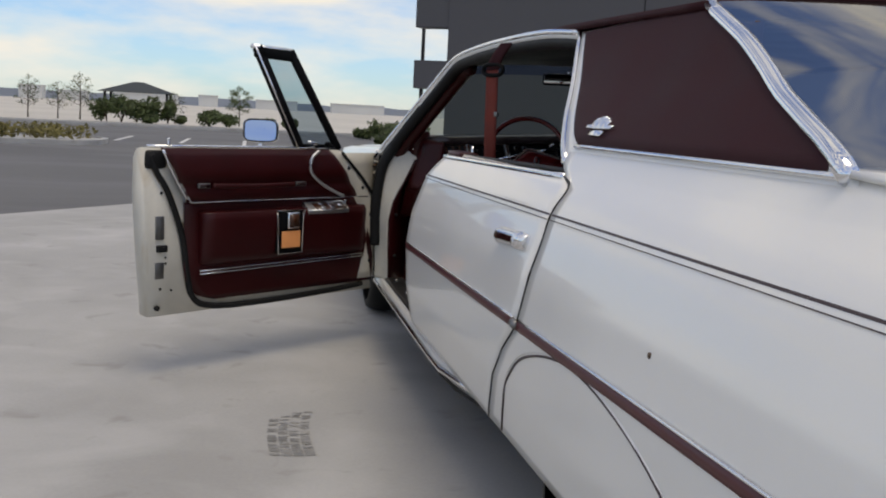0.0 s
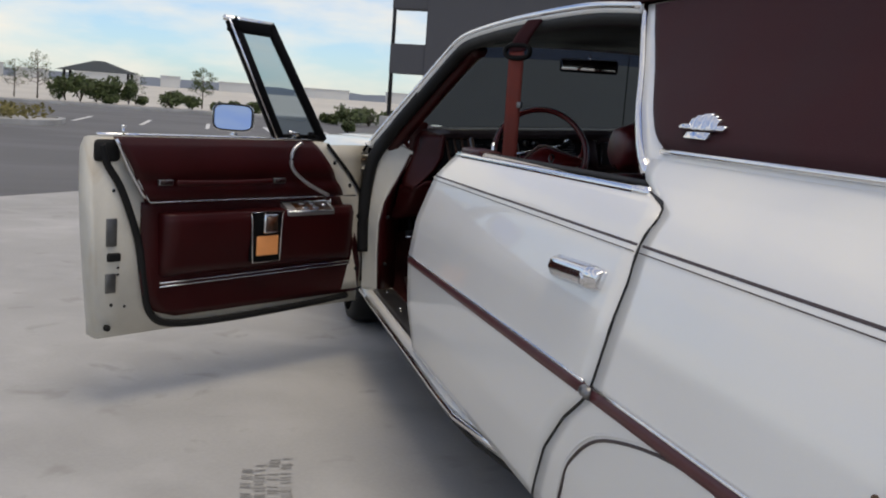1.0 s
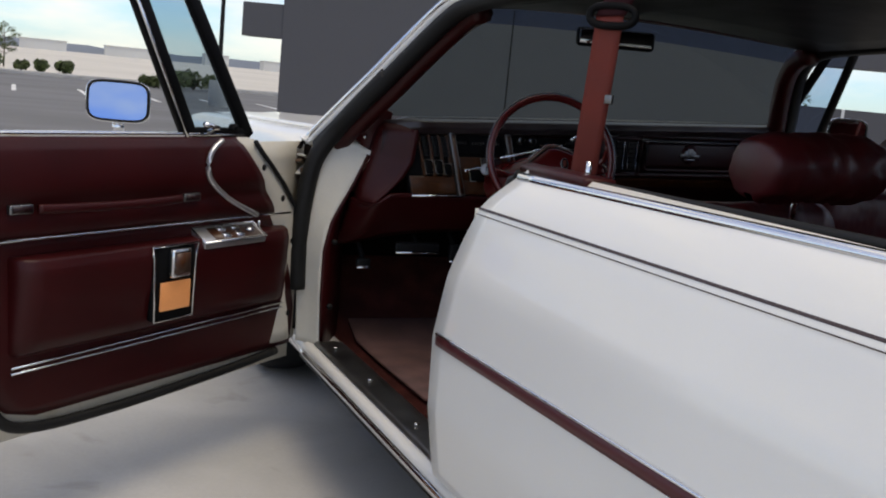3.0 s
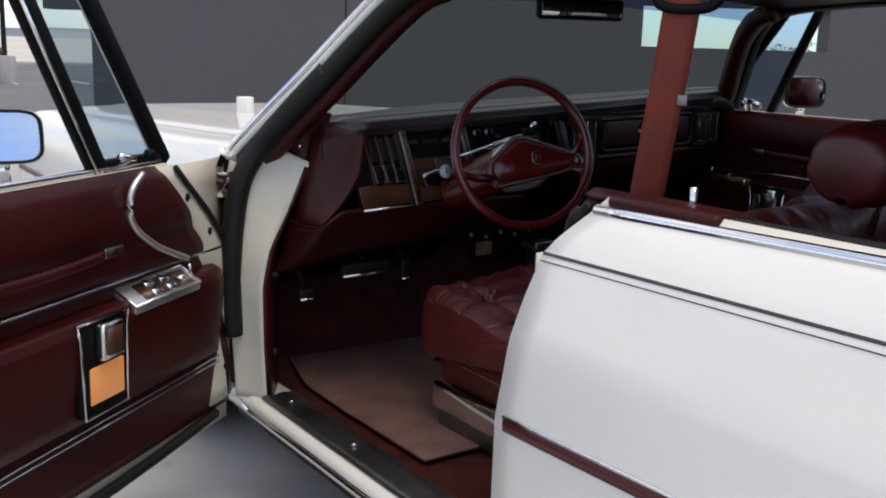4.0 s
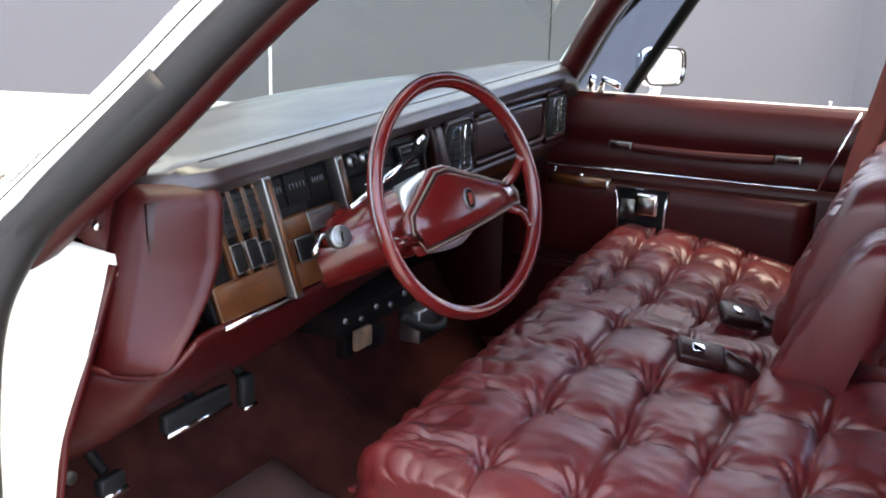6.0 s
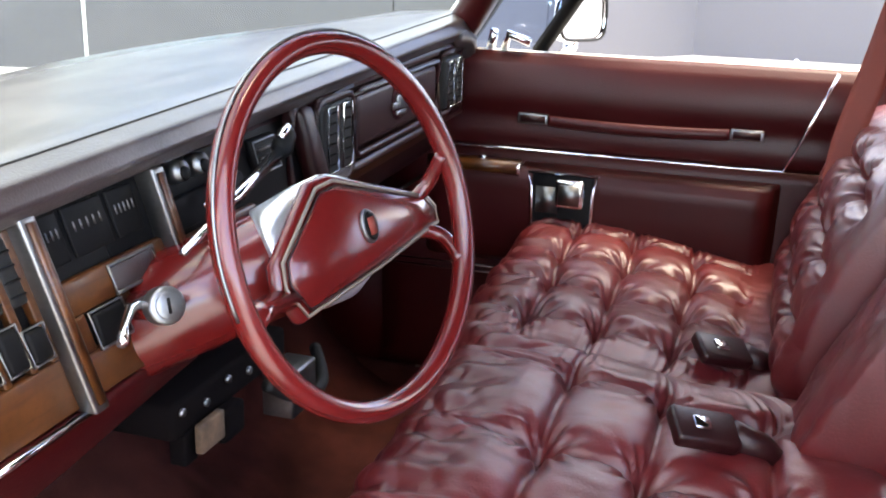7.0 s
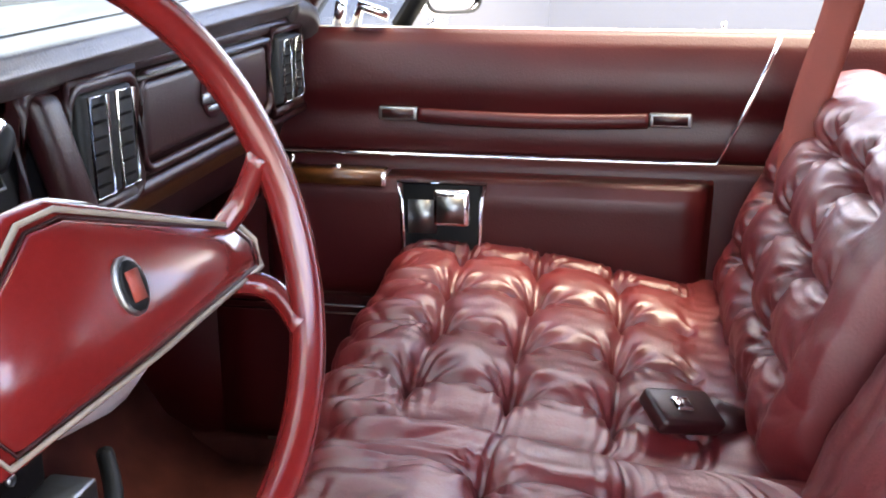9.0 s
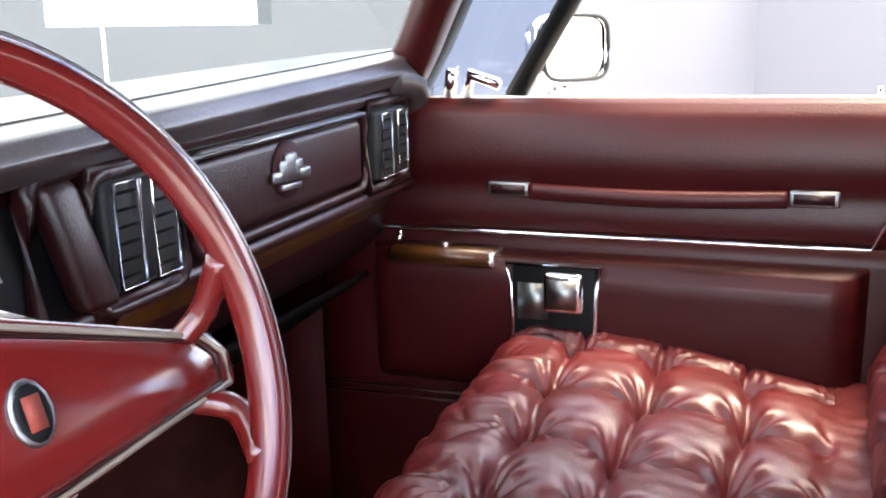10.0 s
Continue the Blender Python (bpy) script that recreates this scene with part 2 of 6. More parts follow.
def tube(points, r, n=8, closed=False, bm=None, wide=1.0, up=(0, 0, 1)):
    """A round or flattened bar along points; r may be a list."""
    bm = bm or bmesh.new()
    pts = [Vector(p) for p in points]
    rows = []
    k = len(pts)
    for i, p in enumerate(pts):
        a = pts[(i - 1) % k] if closed or i else p
        b = pts[(i + 1) % k] if closed or i < k - 1 else p
        d = (b - a).normalized()
        s = d.cross(Vector(up))
        s = s.normalized() if s.length > 1e-4 else d.orthogonal().normalized()
        t = s.cross(d)
        rad = r[i] if isinstance(r, (list, tuple)) else r
        rows.append([p + s * (math.cos(2 * math.pi * j / n) * rad * wide) + t * (math.sin(2 * math.pi * j / n) * rad) for j in range(n)])
    vs = quads(bm, rows, close_u=closed, close_v=True)
    if not closed:
        for row in (vs[0], vs[-1]):
            bm.faces.new(row)
    return bm


def disc(centre, normal, r, depth, n=20, bm=None, r2=None):
    """A short round bar about centre along normal."""
    bm = bm or bmesh.new()
    c, d = Vector(centre), Vector(normal).normalized()
    s = d.orthogonal().normalized()
    t = d.cross(s)
    r2 = r if r2 is None else r2
    rows = [[c + d * k * depth + (s * math.cos(2 * math.pi * j / n) + t * math.sin(2 * math.pi * j / n)) * q for j in range(n)] for k, q in ((0, r), (1, r2))]
    vs = quads(bm, rows, close_v=True)
    for row in vs:
        bm.faces.new(row)
    return bm


def ease(x, table):
    """Straight-line table look-up."""
    for (a, p), (b, q) in zip(table, table[1:]):
        if x <= b:
            return p + (q - p) * max(0.0, (x - a) / (b - a))
    return table[-1][1]


def smooth_line(points, k=6):
    """Catmull-Rom through points."""
    p = [Vector(q) for q in points]
    out = []
    for i in range(len(p) - 1):
        a, b, c, d = p[max(i - 1, 0)], p[i], p[i + 1], p[min(i + 2, len(p) - 1)]
        for j in range(k):
            t = j / k
            out.append(0.5 * ((2 * b) + (c - a) * t + (2 * a - 5 * b + 4 * c - d) * t * t + (3 * b - a - 3 * c + d) * t ** 3))
    return out + [p[-1]]

# ---- the setting ----
def flat(x0, x1, y0, y1, z, nx=1, ny=1, wob=0.0):
    return grid(lambda u, v: (x0 + (x1 - x0) * u, y0 + (y1 - y0) * v, z), nx, ny)


ground = tagged(part("ground", flat(-700, 900, -300, 1500, -0.03), FIELD, smooth=False), "pale dry open ground reaching to the horizon", "ground", kind="structure")
pave = bmesh.new()
box(pave, -60, 60, -40, 46, -0.3, -0.012)
asphalt = tagged(part("road", pave, ASPHALT, smooth=False), "worn grey asphalt of the parking lot", "road", kind="structure")

# concrete apron, cut along a slanting edge on the far left
pad = bmesh.new()
edge = [(-30, -16.2), (-4.05, 6.6), (-3.03, 8.0), (2.0, 14.0), (30, 14.0), (30, -30), (-30, -30)]
top = [pad.verts.new((x, y, 0.0)) for x, y in edge]
low = [pad.verts.new((x, y, -0.25)) for x, y in edge]
pad.faces.new(top)
for i in range(len(edge)):
    pad.faces.new((top[i], low[i], low[(i + 1) % len(edge)], top[(i + 1) % len(edge)]))
apron = tagged(part("pavement", pad, CONCRETE, smooth=False), "pale smooth concrete apron with faint stains and tyre marks", "pavement", kind="structure")


def island(x0, x1, y0, y1, seed):
    """A kerbed planting bed."""
    bm = bmesh.new()
    n = 28
    cx, cy, rx, ry = (x0 + x1) / 2, (y0 + y1) / 2, (x1 - x0) / 2, (y1 - y0) / 2

    def ring(k, z):
        out = []
        for i in range(n):
            a = 2 * math.pi * i / n
            c, s = math.cos(a), math.sin(a)
            out.append((cx + (rx - k) * math.copysign(abs(c) ** 0.5, c), cy + (ry - k) * math.copysign(abs(s) ** 0.5, s), z))
        return out
    vs = quads(bm, [ring(0, -0.05), ring(0, 0.12), ring(0.15, 0.13), ring(0.16, 0.09)], close_v=True)
    bm.faces.new(vs[-1])
    return tagged(part("kerb", bm, CONCRETE, smooth=False), "concrete kerb round a planted parking island", "kerb", kind="structure")


island(-14.0, -5.5, 22.5, 26.5, 1)
island(-30, 16.0, 44.5, 46.5, 2)

for i in range(9):
    bm = boxed(-9.5 + i * 1.9, -9.38 + i * 1.9, 27.5, 32.0, -0.013, -0.008)
    tagged(part("parking_line", bm, LINE, smooth=False), "painted white parking bay line on asphalt", "road marking", "parking bay lines", "structure")


def clump(bm, centre, rx, rz, count, size, rng):
    """Many small leaf blades about a centre."""
    for _ in range(count):
        d = Vector((rng.gauss(0, 1), rng.gauss(0, 1), rng.gauss(0, 1))).normalized() * rng.random() ** 0.45
        p = Vector(centre) + Vector((d.x * rx, d.y * rx, d.z * rz))
        a = Vector((rng.gauss(0, 1), rng.gauss(0, 1), rng.gauss(0, 1))).normalized()
        b = a.orthogonal().normalized()
        s = size * (0.5 + rng.random())
        vs = [bm.verts.new(p + q) for q in (a * s, b * s * 0.5, -a * s, -b * s * 0.5)]
        bm.faces.new(vs)


def shrub(x, y, r, h, mat=None, label="rounded green shrub beside the parking lot", seed=0):
    rng = random.Random(seed + int(100 * x) + int(10 * y))
    root = empty("shrub", (x, y, 0), label, "shrub")
    bm = bmesh.new()
    for _ in range(7):
        clump(bm, (rng.uniform(-0.5, 0.5) * r, rng.uniform(-0.5, 0.5) * r, h * rng.uniform(0.3, 0.7)), r * rng.uniform(0.4, 0.65), h * rng.uniform(0.25, 0.4), 130, 0.055 * max(1, y / 30), rng)
    part("crown", bm, mat or LEAF, root, smooth=False)
    bm = bmesh.new()
    for _ in range(5):
        a = rng.uniform(0, 6.28)
        tube([(0, 0, 0), (math.cos(a) * r * 0.4, math.sin(a) * r * 0.4, h * 0.6)], [0.03, 0.012], 5, bm=bm)
    part("stems", bm, BARK, root)
    return root


def tree(x, y, h, r, seed, label, leaves=900, mat=None, bare=False):
    rng = random.Random(seed)
    root = empty("tree", (x, y, 0), label, "tree")
    bm = bmesh.new()
    tube([(0, 0, 0), (0.03 * h / 4, 0, h * 0.5), (0, 0.02 * h, h * 0.93)], [0.022 * h, 0.016 * h, 0.004 * h], 7, bm=bm)
    tips = []
    for k in range(16):
        z = h * (0.28 + 0.62 * k / 16)
        a = k * 2.4 + rng.random()
        w = r * (1.05 - abs(z / h - 0.5) * 1.2) * rng.uniform(0.7, 1.1)
        tip = Vector((math.cos(a) * w, math.sin(a) * w, z + 0.13 * h * rng.uniform(0.5, 1.2)))
        tube([(0, 0, z), tip * 0.55 + Vector((0, 0, z * 0.45)), tip], [0.008 * h, 0.005 * h, 0.002 * h], 5, bm=bm)
        tips.append(tip)
        if bare:
            for _ in range(4):
                t2 = tip * rng.uniform(0.5, 0.9) + Vector((0, 0, z * 0.2))
                tube([t2, t2 + Vector((rng.uniform(-0.3, 0.3), rng.uniform(-0.3, 0.3), rng.uniform(0.2, 0.6))) * h * 0.2], [0.004 * h, 0.0015 * h], 4, bm=bm)
    part("trunk", bm, BARK, root)
    bm = bmesh.new()
    for tip in tips:
        for f in (0.65, 1.0):
            clump(bm, (tip.x * f, tip.y * f, tip.z), r * 0.30, h * 0.075, leaves // 32, 0.02 * h, rng)
    part("crown", bm, mat or LEAF, root, smooth=False)
    return root


# grey building: a long dark panelled wall that stands slantwise beyond the bonnet
WA, WB = Vector((0.93, 9.46, 0)), Vector((13.5, 1.6, 0))
WD = (WB - WA).normalized()
WN = Vector((-WD.y, WD.x, 0))


def wall_at(s, w, z):
    p = WA + WD * s + WN * w
    return (p.x, p.y, z)


HOLE = (5.72, 7.72, 1.35, 1.78)
TOP = 3.4
WL = (WB - WA).length
wb = bmesh.new()
box(wb, 0.0, HOLE[0], 0.0, 0.3, -0.05, TOP, wall_at)
box(wb, HOLE[1], WL, 0.0, 0.3, -0.05, TOP, wall_at)
box(wb, HOLE[0], HOLE[1], 0.0, 0.3, -0.05, HOLE[2], wall_at)
box(wb, HOLE[0], HOLE[1], 0.0, 0.3, HOLE[3], TOP, wall_at)
wall = tagged(part("wall_north", wb, WALLM, smooth=False), "tall charcoal grey panelled wall of a building, with a low opening", "wall", kind="structure")
part("panel_joint", boxed(6.15, 6.18, -0.008, 0.0, 0.0, HOLE[2], wall_at), LINE, wall, "pale vertical joint", False)
part("panel_joint", boxed(9.5, 9.515, -0.003, 0.0, 0.0, TOP, wall_at), RUBBER, wall, "", False)
part("panel_joint", boxed(2.6, 2.615, -0.003, 0.0, 0.0, TOP, wall_at), RUBBER, wall, "", False)
# stubby projecting beams at the free end
for z0, z1 in ((1.55, 1.93), (2.37, 3.4)):
    part("beam", boxed(-0.49, -0.003, 0.02, 0.28, z0, z1, wall_at), WALLM, wall, "stub beam past the wall's end", False, bevel=0.01)
wc = bmesh.new()
box(wc, 13.5, 13.9, -24, 1.75, -0.05, TOP)
side_wall = tagged(part("wall_east", wc, WALLM, smooth=False), "charcoal grey side wall of the same building", "wall", kind="structure")

# lamp post with its concrete foot
post = empty("street_lamp", (3.69, 28.0, 0), "thin dark steel lamp post on a concrete foot", "street lamp")
part("pole", tube([(0, 0, 0.7), (0, 0, 7.5)], [0.07, 0.05], 10), STEEL, post)
part("foot", disc((0, 0, -0.03), (0, 0, 1), 0.28, 0.75, 20), CONCRETE, post, bevel=0.02)
part("lamp_head", boxed(-0.9, 0.05, -0.15, 0.15, 7.45, 7.55), STEEL, post, bevel=0.02)

# open-sided shelter with a hipped roof
hut = empty("shelter", (-12.7, 100.0, -0.03), "dark hip-roofed shelter behind shrubs", "shelter")
bm = bmesh.new()
a = [bm.verts.new(p) for p in ((-3.6, -2.8, 2.05), (3.6, -2.8, 2.05), (3.6, 2.8, 2.05), (-3.6, 2.8, 2.05), (-0.5, 0, 3.1), (0.5, 0, 3.1))]
for f in ((0, 1, 5, 4), (1, 2, 5), (2, 3, 4, 5), (3, 0, 4), (0, 3, 2, 1)):
    bm.faces.new([a[i] for i in f])
part("roof", bm, ROOFING, hut, smooth=False)
for x in (-2.9, 2.9):
    for y in (-2.1, 2.1):
        part("post", boxed(x - 0.12, x + 0.12, y - 0.12, y + 0.12, 0.0, 2.06), STEEL, hut)

# far low buildings and hills along the horizon
for i, (x, y, w, h) in enumerate(((-190, 690, 22, 7), (-140, 680, 14, 8), (-118, 700, 18, 6), (-70, 690, 40, 6), (-30, 680, 12, 7), (15, 700, 28, 6), (70, 690, 36, 6), (125, 700, 16, 7), (170, 690, 30, 6))):
    root = empty("warehouse", (x, y, -0.03), "small pale warehouse far off on the plain", "building", "far warehouses")
    part("wall", boxed(-w / 2, w / 2, -6, 6, 0, h), FARWHITE, root, smooth=False)
    part("roof", boxed(-w / 2 - 0.5, w / 2 + 0.5, -6.5, 6.5, h, h + 0.6), FARWHITE, root, smooth=False)
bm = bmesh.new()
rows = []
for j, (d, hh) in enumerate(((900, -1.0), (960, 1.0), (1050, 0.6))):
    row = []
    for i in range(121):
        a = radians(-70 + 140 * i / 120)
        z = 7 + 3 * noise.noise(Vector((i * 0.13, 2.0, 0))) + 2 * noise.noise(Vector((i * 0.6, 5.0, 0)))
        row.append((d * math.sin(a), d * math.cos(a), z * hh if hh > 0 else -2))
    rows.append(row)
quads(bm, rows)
tagged(part("backdrop", bm, HILL), "hills along the horizon, blue-grey haze put into their colour", "hills", kind="structure")

# planting
tree(-2.35, 57, 2.25, 0.75, 5, "young leafy green tree in the verge", 1500)
for k, (x, y, r, h) in enumerate(((-4.0, 54, 1.0, 1.0), (-3.0, 54, 0.7, 0.8), (-5.6, 55, 0.4, 0.5), (4.1, 40, 0.85, 1.05), (5.2, 42, 0.8, 0.9), (3.3, 41, 0.5, 0.6),
                                  (-9.6, 55, 1.0, 1.5), (-8.7, 54, 0.9, 1.65), (-8.0, 55, 0.8, 1.3), (-7.2, 55, 0.7, 1.5), (-6.3, 55, 0.6, 1.35), (-7.0, 53.5, 0.5, 0.5),
                                  (-1.5, 52, 0.4, 0.5), (-0.6, 52, 0.45, 0.65), (0.4, 51, 0.5, 0.7), (-16.5, 56, 1.0, 0.8), (2.7, 30, 0.3, 0.45), (6.4, 43, 0.7, 0.8))):
    shrub(x, y, r, h, seed=k)
for k, (x, h) in enumerate(((-14.0, 2.2), (-12.4, 2.0), (-11.2, 2.45), (-6.0, 1.7))):
    tree(x, 56, h, 0.75, 11 + k, "thin half-bare young tree", 420, bare=True)
bm = bmesh.new()
rng = random.Random(4)
for _ in range(60):
    clump(bm, (rng.uniform(-13, -6.2), rng.uniform(23.0, 26.0), 0.28), 0.35, 0.22, 34, 0.07, rng)
tagged(part("bed_plants", bm, DRYLEAF, smooth=False), "low yellow-green plants filling the kerbed bed", "plants", kind="stuff")
shrub(-8.2, 23.4, 0.35, 0.6, seed=77)
# trees that stand behind the grey wall, seen through its opening
tree(12.6, 14.3, 1.62, 0.7, 21, "leafy young tree behind the grey wall", 1200)
tree(16.4, 12.4, 1.58, 0.7, 22, "leafy young tree behind the grey wall", 900)

# tyre scrub marks on the concrete: short dark bars along two bent tracks
TYRE = material("tyre_mark", (0.345, 0.34, 0.325), 0.85, vary=0.15, scale=8, bump=0.05)
for track in (0, 1):
    bm = bmesh.new()
    rt = random.Random(31 + track)
    for k in range(60):
        t = k / 59
        for lane in range(4):
            if rt.random() < 0.04 + 1.1 * t + 0.3 * (track == 1):
                continue
            x = -1.55 + 0.040 * lane + 0.09 * (t - 0.3) ** 2 + 0.30 * (track == 1)
            y = -0.60 + 0.60 * t - 0.75 * (track == 1) + rt.uniform(-0.002, 0.002)
            w, sk = rt.uniform(0.031, 0.037), 0.004 if lane % 2 else -0.004
            vs = [bm.verts.new(p) for p in ((x, y, 0.003), (x + w, y + sk, 0.003), (x + w, y + sk + 0.0085, 0.003), (x, y + 0.0085, 0.003))]
            bm.faces.new(vs)
    tagged(part("tyre_mark", bm, TYRE, smooth=False), "faint dark tyre scrub mark on concrete", "tyre mark", "tyre marks", "structure")

# ---- the car ----
car = empty("car", (0, 0, 0), "ivory vintage hardtop saloon, maroon vinyl roof, driver's door open", "car")
HALF = [(0.26, 0.935), (0.29, 0.945), (0.36, 0.965), (0.50, 0.992), (0.667, 1.003), (0.80, 0.985), (0.942, 0.935), (0.99, 0.905), (1.02, 0.880), (1.05, 0.848), (1.085, 0.822), (1.13, 0.792)]
REAR_EDGE = [(0.33, -1.22), (0.40, -1.275), (0.49, -1.35), (0.593, -1.46), (0.66, -1.56), (0.69, -1.584), (0.79, -1.606), (0.89, -1.60), (0.953, -1.58), (0.975, -1.572), (1.0, -1.578), (1.022, -1.56), (1.035, -1.52), (1.042, -1.45)]


def half(z, y):
    w = ease(z, HALF)
    if y < 0:
        w *= 1 + 0.018 * y
    if y > 1.2:
        w *= 1 - 0.012 * (y - 1.2)
    return w


def side(sgn, y, z, out=0.0):
    return (sgn * (half(z, y) + out), y, z)


def skin(sgn, front, rear, zs, nu=14, out=0.0, rise=0.0):
    """A side panel between two edges, each a function of height."""
    bm = bmesh.new()
    rows = []
    for z in zs:
        a, b = front(z), rear(z)
        rows.append([side(sgn, a + (b - a) * i / nu, z - rise * min(0.0, a + (b - a) * i / nu), out) for i in range(nu + 1)])
    quads(bm, rows)
    return bm


def span(a, b, n):
    return [a + (b - a) * i / n for i in range(n + 1)]


def rear_edge(z):
    return ease(z, REAR_EDGE)


def front_edge(z):
    """The rear door's leading edge, stepped back near the sill of the window."""
    return ease(z, [(0.3, 0.05), (0.42, 0.045), (0.67, 0.022), (0.87, 0.012), (0.955, -0.002), (0.985, -0.025), (1.01, -0.05), (1.04, -0.065)])


def arch_low(y, y0, r, base):
    d = abs(y - y0)
    return max(base, 0.34 + math.sqrt(max(0, r * r - d * d))) if d < r else base


for sgn in (-1, 1):
    left = sgn < 0
    # rear door with its furniture
    rd = part("rear_door", skin(sgn, front_edge, rear_edge, span(0.335, 1.042, 30), 26), PAINT, car, "closed ivory rear door", solid=0.012)
    part("belt_moulding", tube([side(sgn, y, 1.022 - 0.013 * y, 0.004) for y in span(-0.06, -1.46, 20)], 0.012, 8, wide=0.8), CHROME, rd, "chrome strip")
    part("belt_seal", tube([side(sgn, y, 1.034 - 0.013 * y, -0.022) for y in span(-0.06, -1.44, 20)], 0.010, 6), RUBBER, rd)
    part("side_moulding", skin(sgn, lambda z: -0.004, lambda z: rear_edge(z) + 0.004, span(0.651, 0.673, 2), 20, 0.008, 0.012), STRIPE, rd, "maroon strip", solid=0.006)
    part("moulding_edge", tube([side(sgn, y, 0.6755 - 0.012 * y, 0.010) for y in span(-0.004, -1.56, 16)], 0.0035, 6), CHROME, rd)
    for zz, hh in ((0.948, 0.0024), (0.936, 0.001)):
        part("pinstripe", skin(sgn, lambda z: 0.0, lambda z: rear_edge(z) + 0.006, (zz - hh, zz + hh), 20, 0.0075, 0.005), PIN, rd)
    fe = bmesh.new()
    quads(fe, [[side(sgn, front_edge(z) - 0.001, z, -0.002), (sgn * (half(z, 0) - 0.03), front_edge(z) - 0.012, z), (sgn * (half(z, 0) - 0.06), front_edge(z) - 0.03, z)] for z in span(0.335, 1.02, 20)])
    part("door_edge", fe, JAMB, rd, "ivory door edge", solid=0.004)
    fe = bmesh.new()
    quads(fe, [[(sgn * (half(z, 0) - 0.055), front_edge(z) - 0.022, z), (sgn * (half(z, 0) - 0.11), front_edge(z) - 0.012, z), (sgn * 0.80, front_edge(z) - 0.05, z)] for z in span(0.345, 1.035, 20)])
    part("edge_trim", fe, TRIM, rd, "maroon door edge lining", solid=0.01)
    part("top_cap", boxed(min(sgn * 0.80, sgn * 0.875), max(sgn * 0.80, sgn * 0.875), -0.30, -0.075, 1.03, 1.052), TRIM, rd, "maroon window sill cap", bevel=0.008)
    # handle: a chrome bar over a recess
    hb = bmesh.new()
    rows = []
    for i, y in enumerate(span(-1.268, -1.515, 10)):
        cz, k = 0.862 + 0.012 * i / 10, (0.72 if i in (0, 10) else 1.0)
        x = half(0.88, y)
        rows.append([(sgn * (x + dx * k), y, cz + dz * k) for dx, dz in ((-0.004, 0.022), (0.018, 0.028), (0.036, 0.020), (0.041, 0.002), (0.034, -0.014), (0.012, -0.026), (-0.004, -0.022))])
    vs = quads(hb, rows, close_v=True)
    hb.faces.new(vs[0]), hb.faces.new(vs[-1])
    handle = part("handle", hb, CHROME, rd, "chrome pull handle", bevel=0.002)
    part("push_button", disc((sgn * (half(0.87, -1.48) + 0.030), -1.475, 0.873), (sgn, 0, 0), 0.012, 0.008, 14), CHROME, handle)
    # rear wing with the shoulder that runs up to the vinyl roof
    zs = span(0.335, 1.05, 22) + [1.06, 1.075, 1.09, 1.13]
    q = part("rear_wing", skin(sgn, lambda z: rear_edge(z) - 0.007 if z < 1.043 else ease(z, [(1.043, -1.455), (1.052, -1.43), (1.06, -1.40), (1.08, -1.36), (1.13, -1.36)]), lambda z: -3.45, zs, 40), PAINT, car, "ivory rear wing", solid=0.01)
    part("side_moulding", skin(sgn, lambda z: rear_edge(z) - 0.010, lambda z: -3.4, span(0.651, 0.673, 2), 24, 0.008, 0.012), STRIPE, q, "maroon strip", solid=0.006)
    part("moulding_edge", tube([side(sgn, y, 0.6755 - 0.012 * y, 0.010) for y in span(-1.60, -3.4, 16)], 0.0035, 6), CHROME, q)
    part("moulding_end", tube([side(sgn, -1.575, 0.682, 0.012), side(sgn, -1.605, 0.682, 0.012)], 0.012, 8), BRUSHED, q)
    for zz, hh in ((0.948, 0.0024), (0.936, 0.001)):
        part("pinstripe", skin(sgn, lambda z: rear_edge(z) - 0.012, lambda z: -3.4, (zz - hh, zz + hh), 24, 0.0065, 0.005), PIN, q)
    arch = smooth_line([side(sgn, y, z, 0.004) for y, z in ((-1.37, 0.35), (-1.43, 0.44), (-1.50, 0.53), (-1.66, 0.625), (-1.97, 0.682), (-2.30, 0.64), (-2.55, 0.53), (-2.68, 0.36))])
    part("arch_lip", tube(arch, 0.0035, 8), PAINT, q)
    part("arch_crease", tube([Vector(p) + Vector((sgn * 0.001, -0.012, -0.006)) for p in arch], 0.0035, 6), PIN, q)
    part("door_gap", tube([(side(sgn, rear_edge(z) - 0.0035, z, 0.003)) for z in span(0.335, 1.042, 60)], 0.0048, 6), RUBBER, q)
    # front wing
    fw = bmesh.new()
    rows = []
    for i in range(41):
        y = 1.285 + (3.85 - 1.285) * i / 40
        lo = arch_low(y, 1.98, 0.42, 0.30)
        zt = 0.985 - 0.032 * (y - 1.285)
        zs2 = span(lo, zt, 12)
        rows.append([side(sgn, y, z) for z in zs2] + [(sgn * 0.86, y, zt + 0.014), (sgn * 0.80, y, zt + 0.017)])
    quads(fw, rows)
    f = part("front_wing", fw, PAINT, car, "ivory front wing", solid=0.01)
    part("side_moulding", skin(sgn, lambda z: 1.29, lambda z: 3.8, span(0.657, 0.679, 2), 20, 0.008), STRIPE, f, solid=0.006)
    # sill
    sb = bmesh.new()
    quads(sb, [[(sgn * (x - 0.10 * max(0, (-0.55 - y) / 0.5)), y, z) for x, z in ((0.80, 0.24), (0.93, 0.255), (0.955, 0.285), (0.962, 0.315), (0.945, 0.328), (0.83, 0.322), (0.80, 0.30))] for y in span(-1.05, 1.30, 12)], close_v=True)
    sill = part("sill", sb, PAINT, car, "ivory sill")
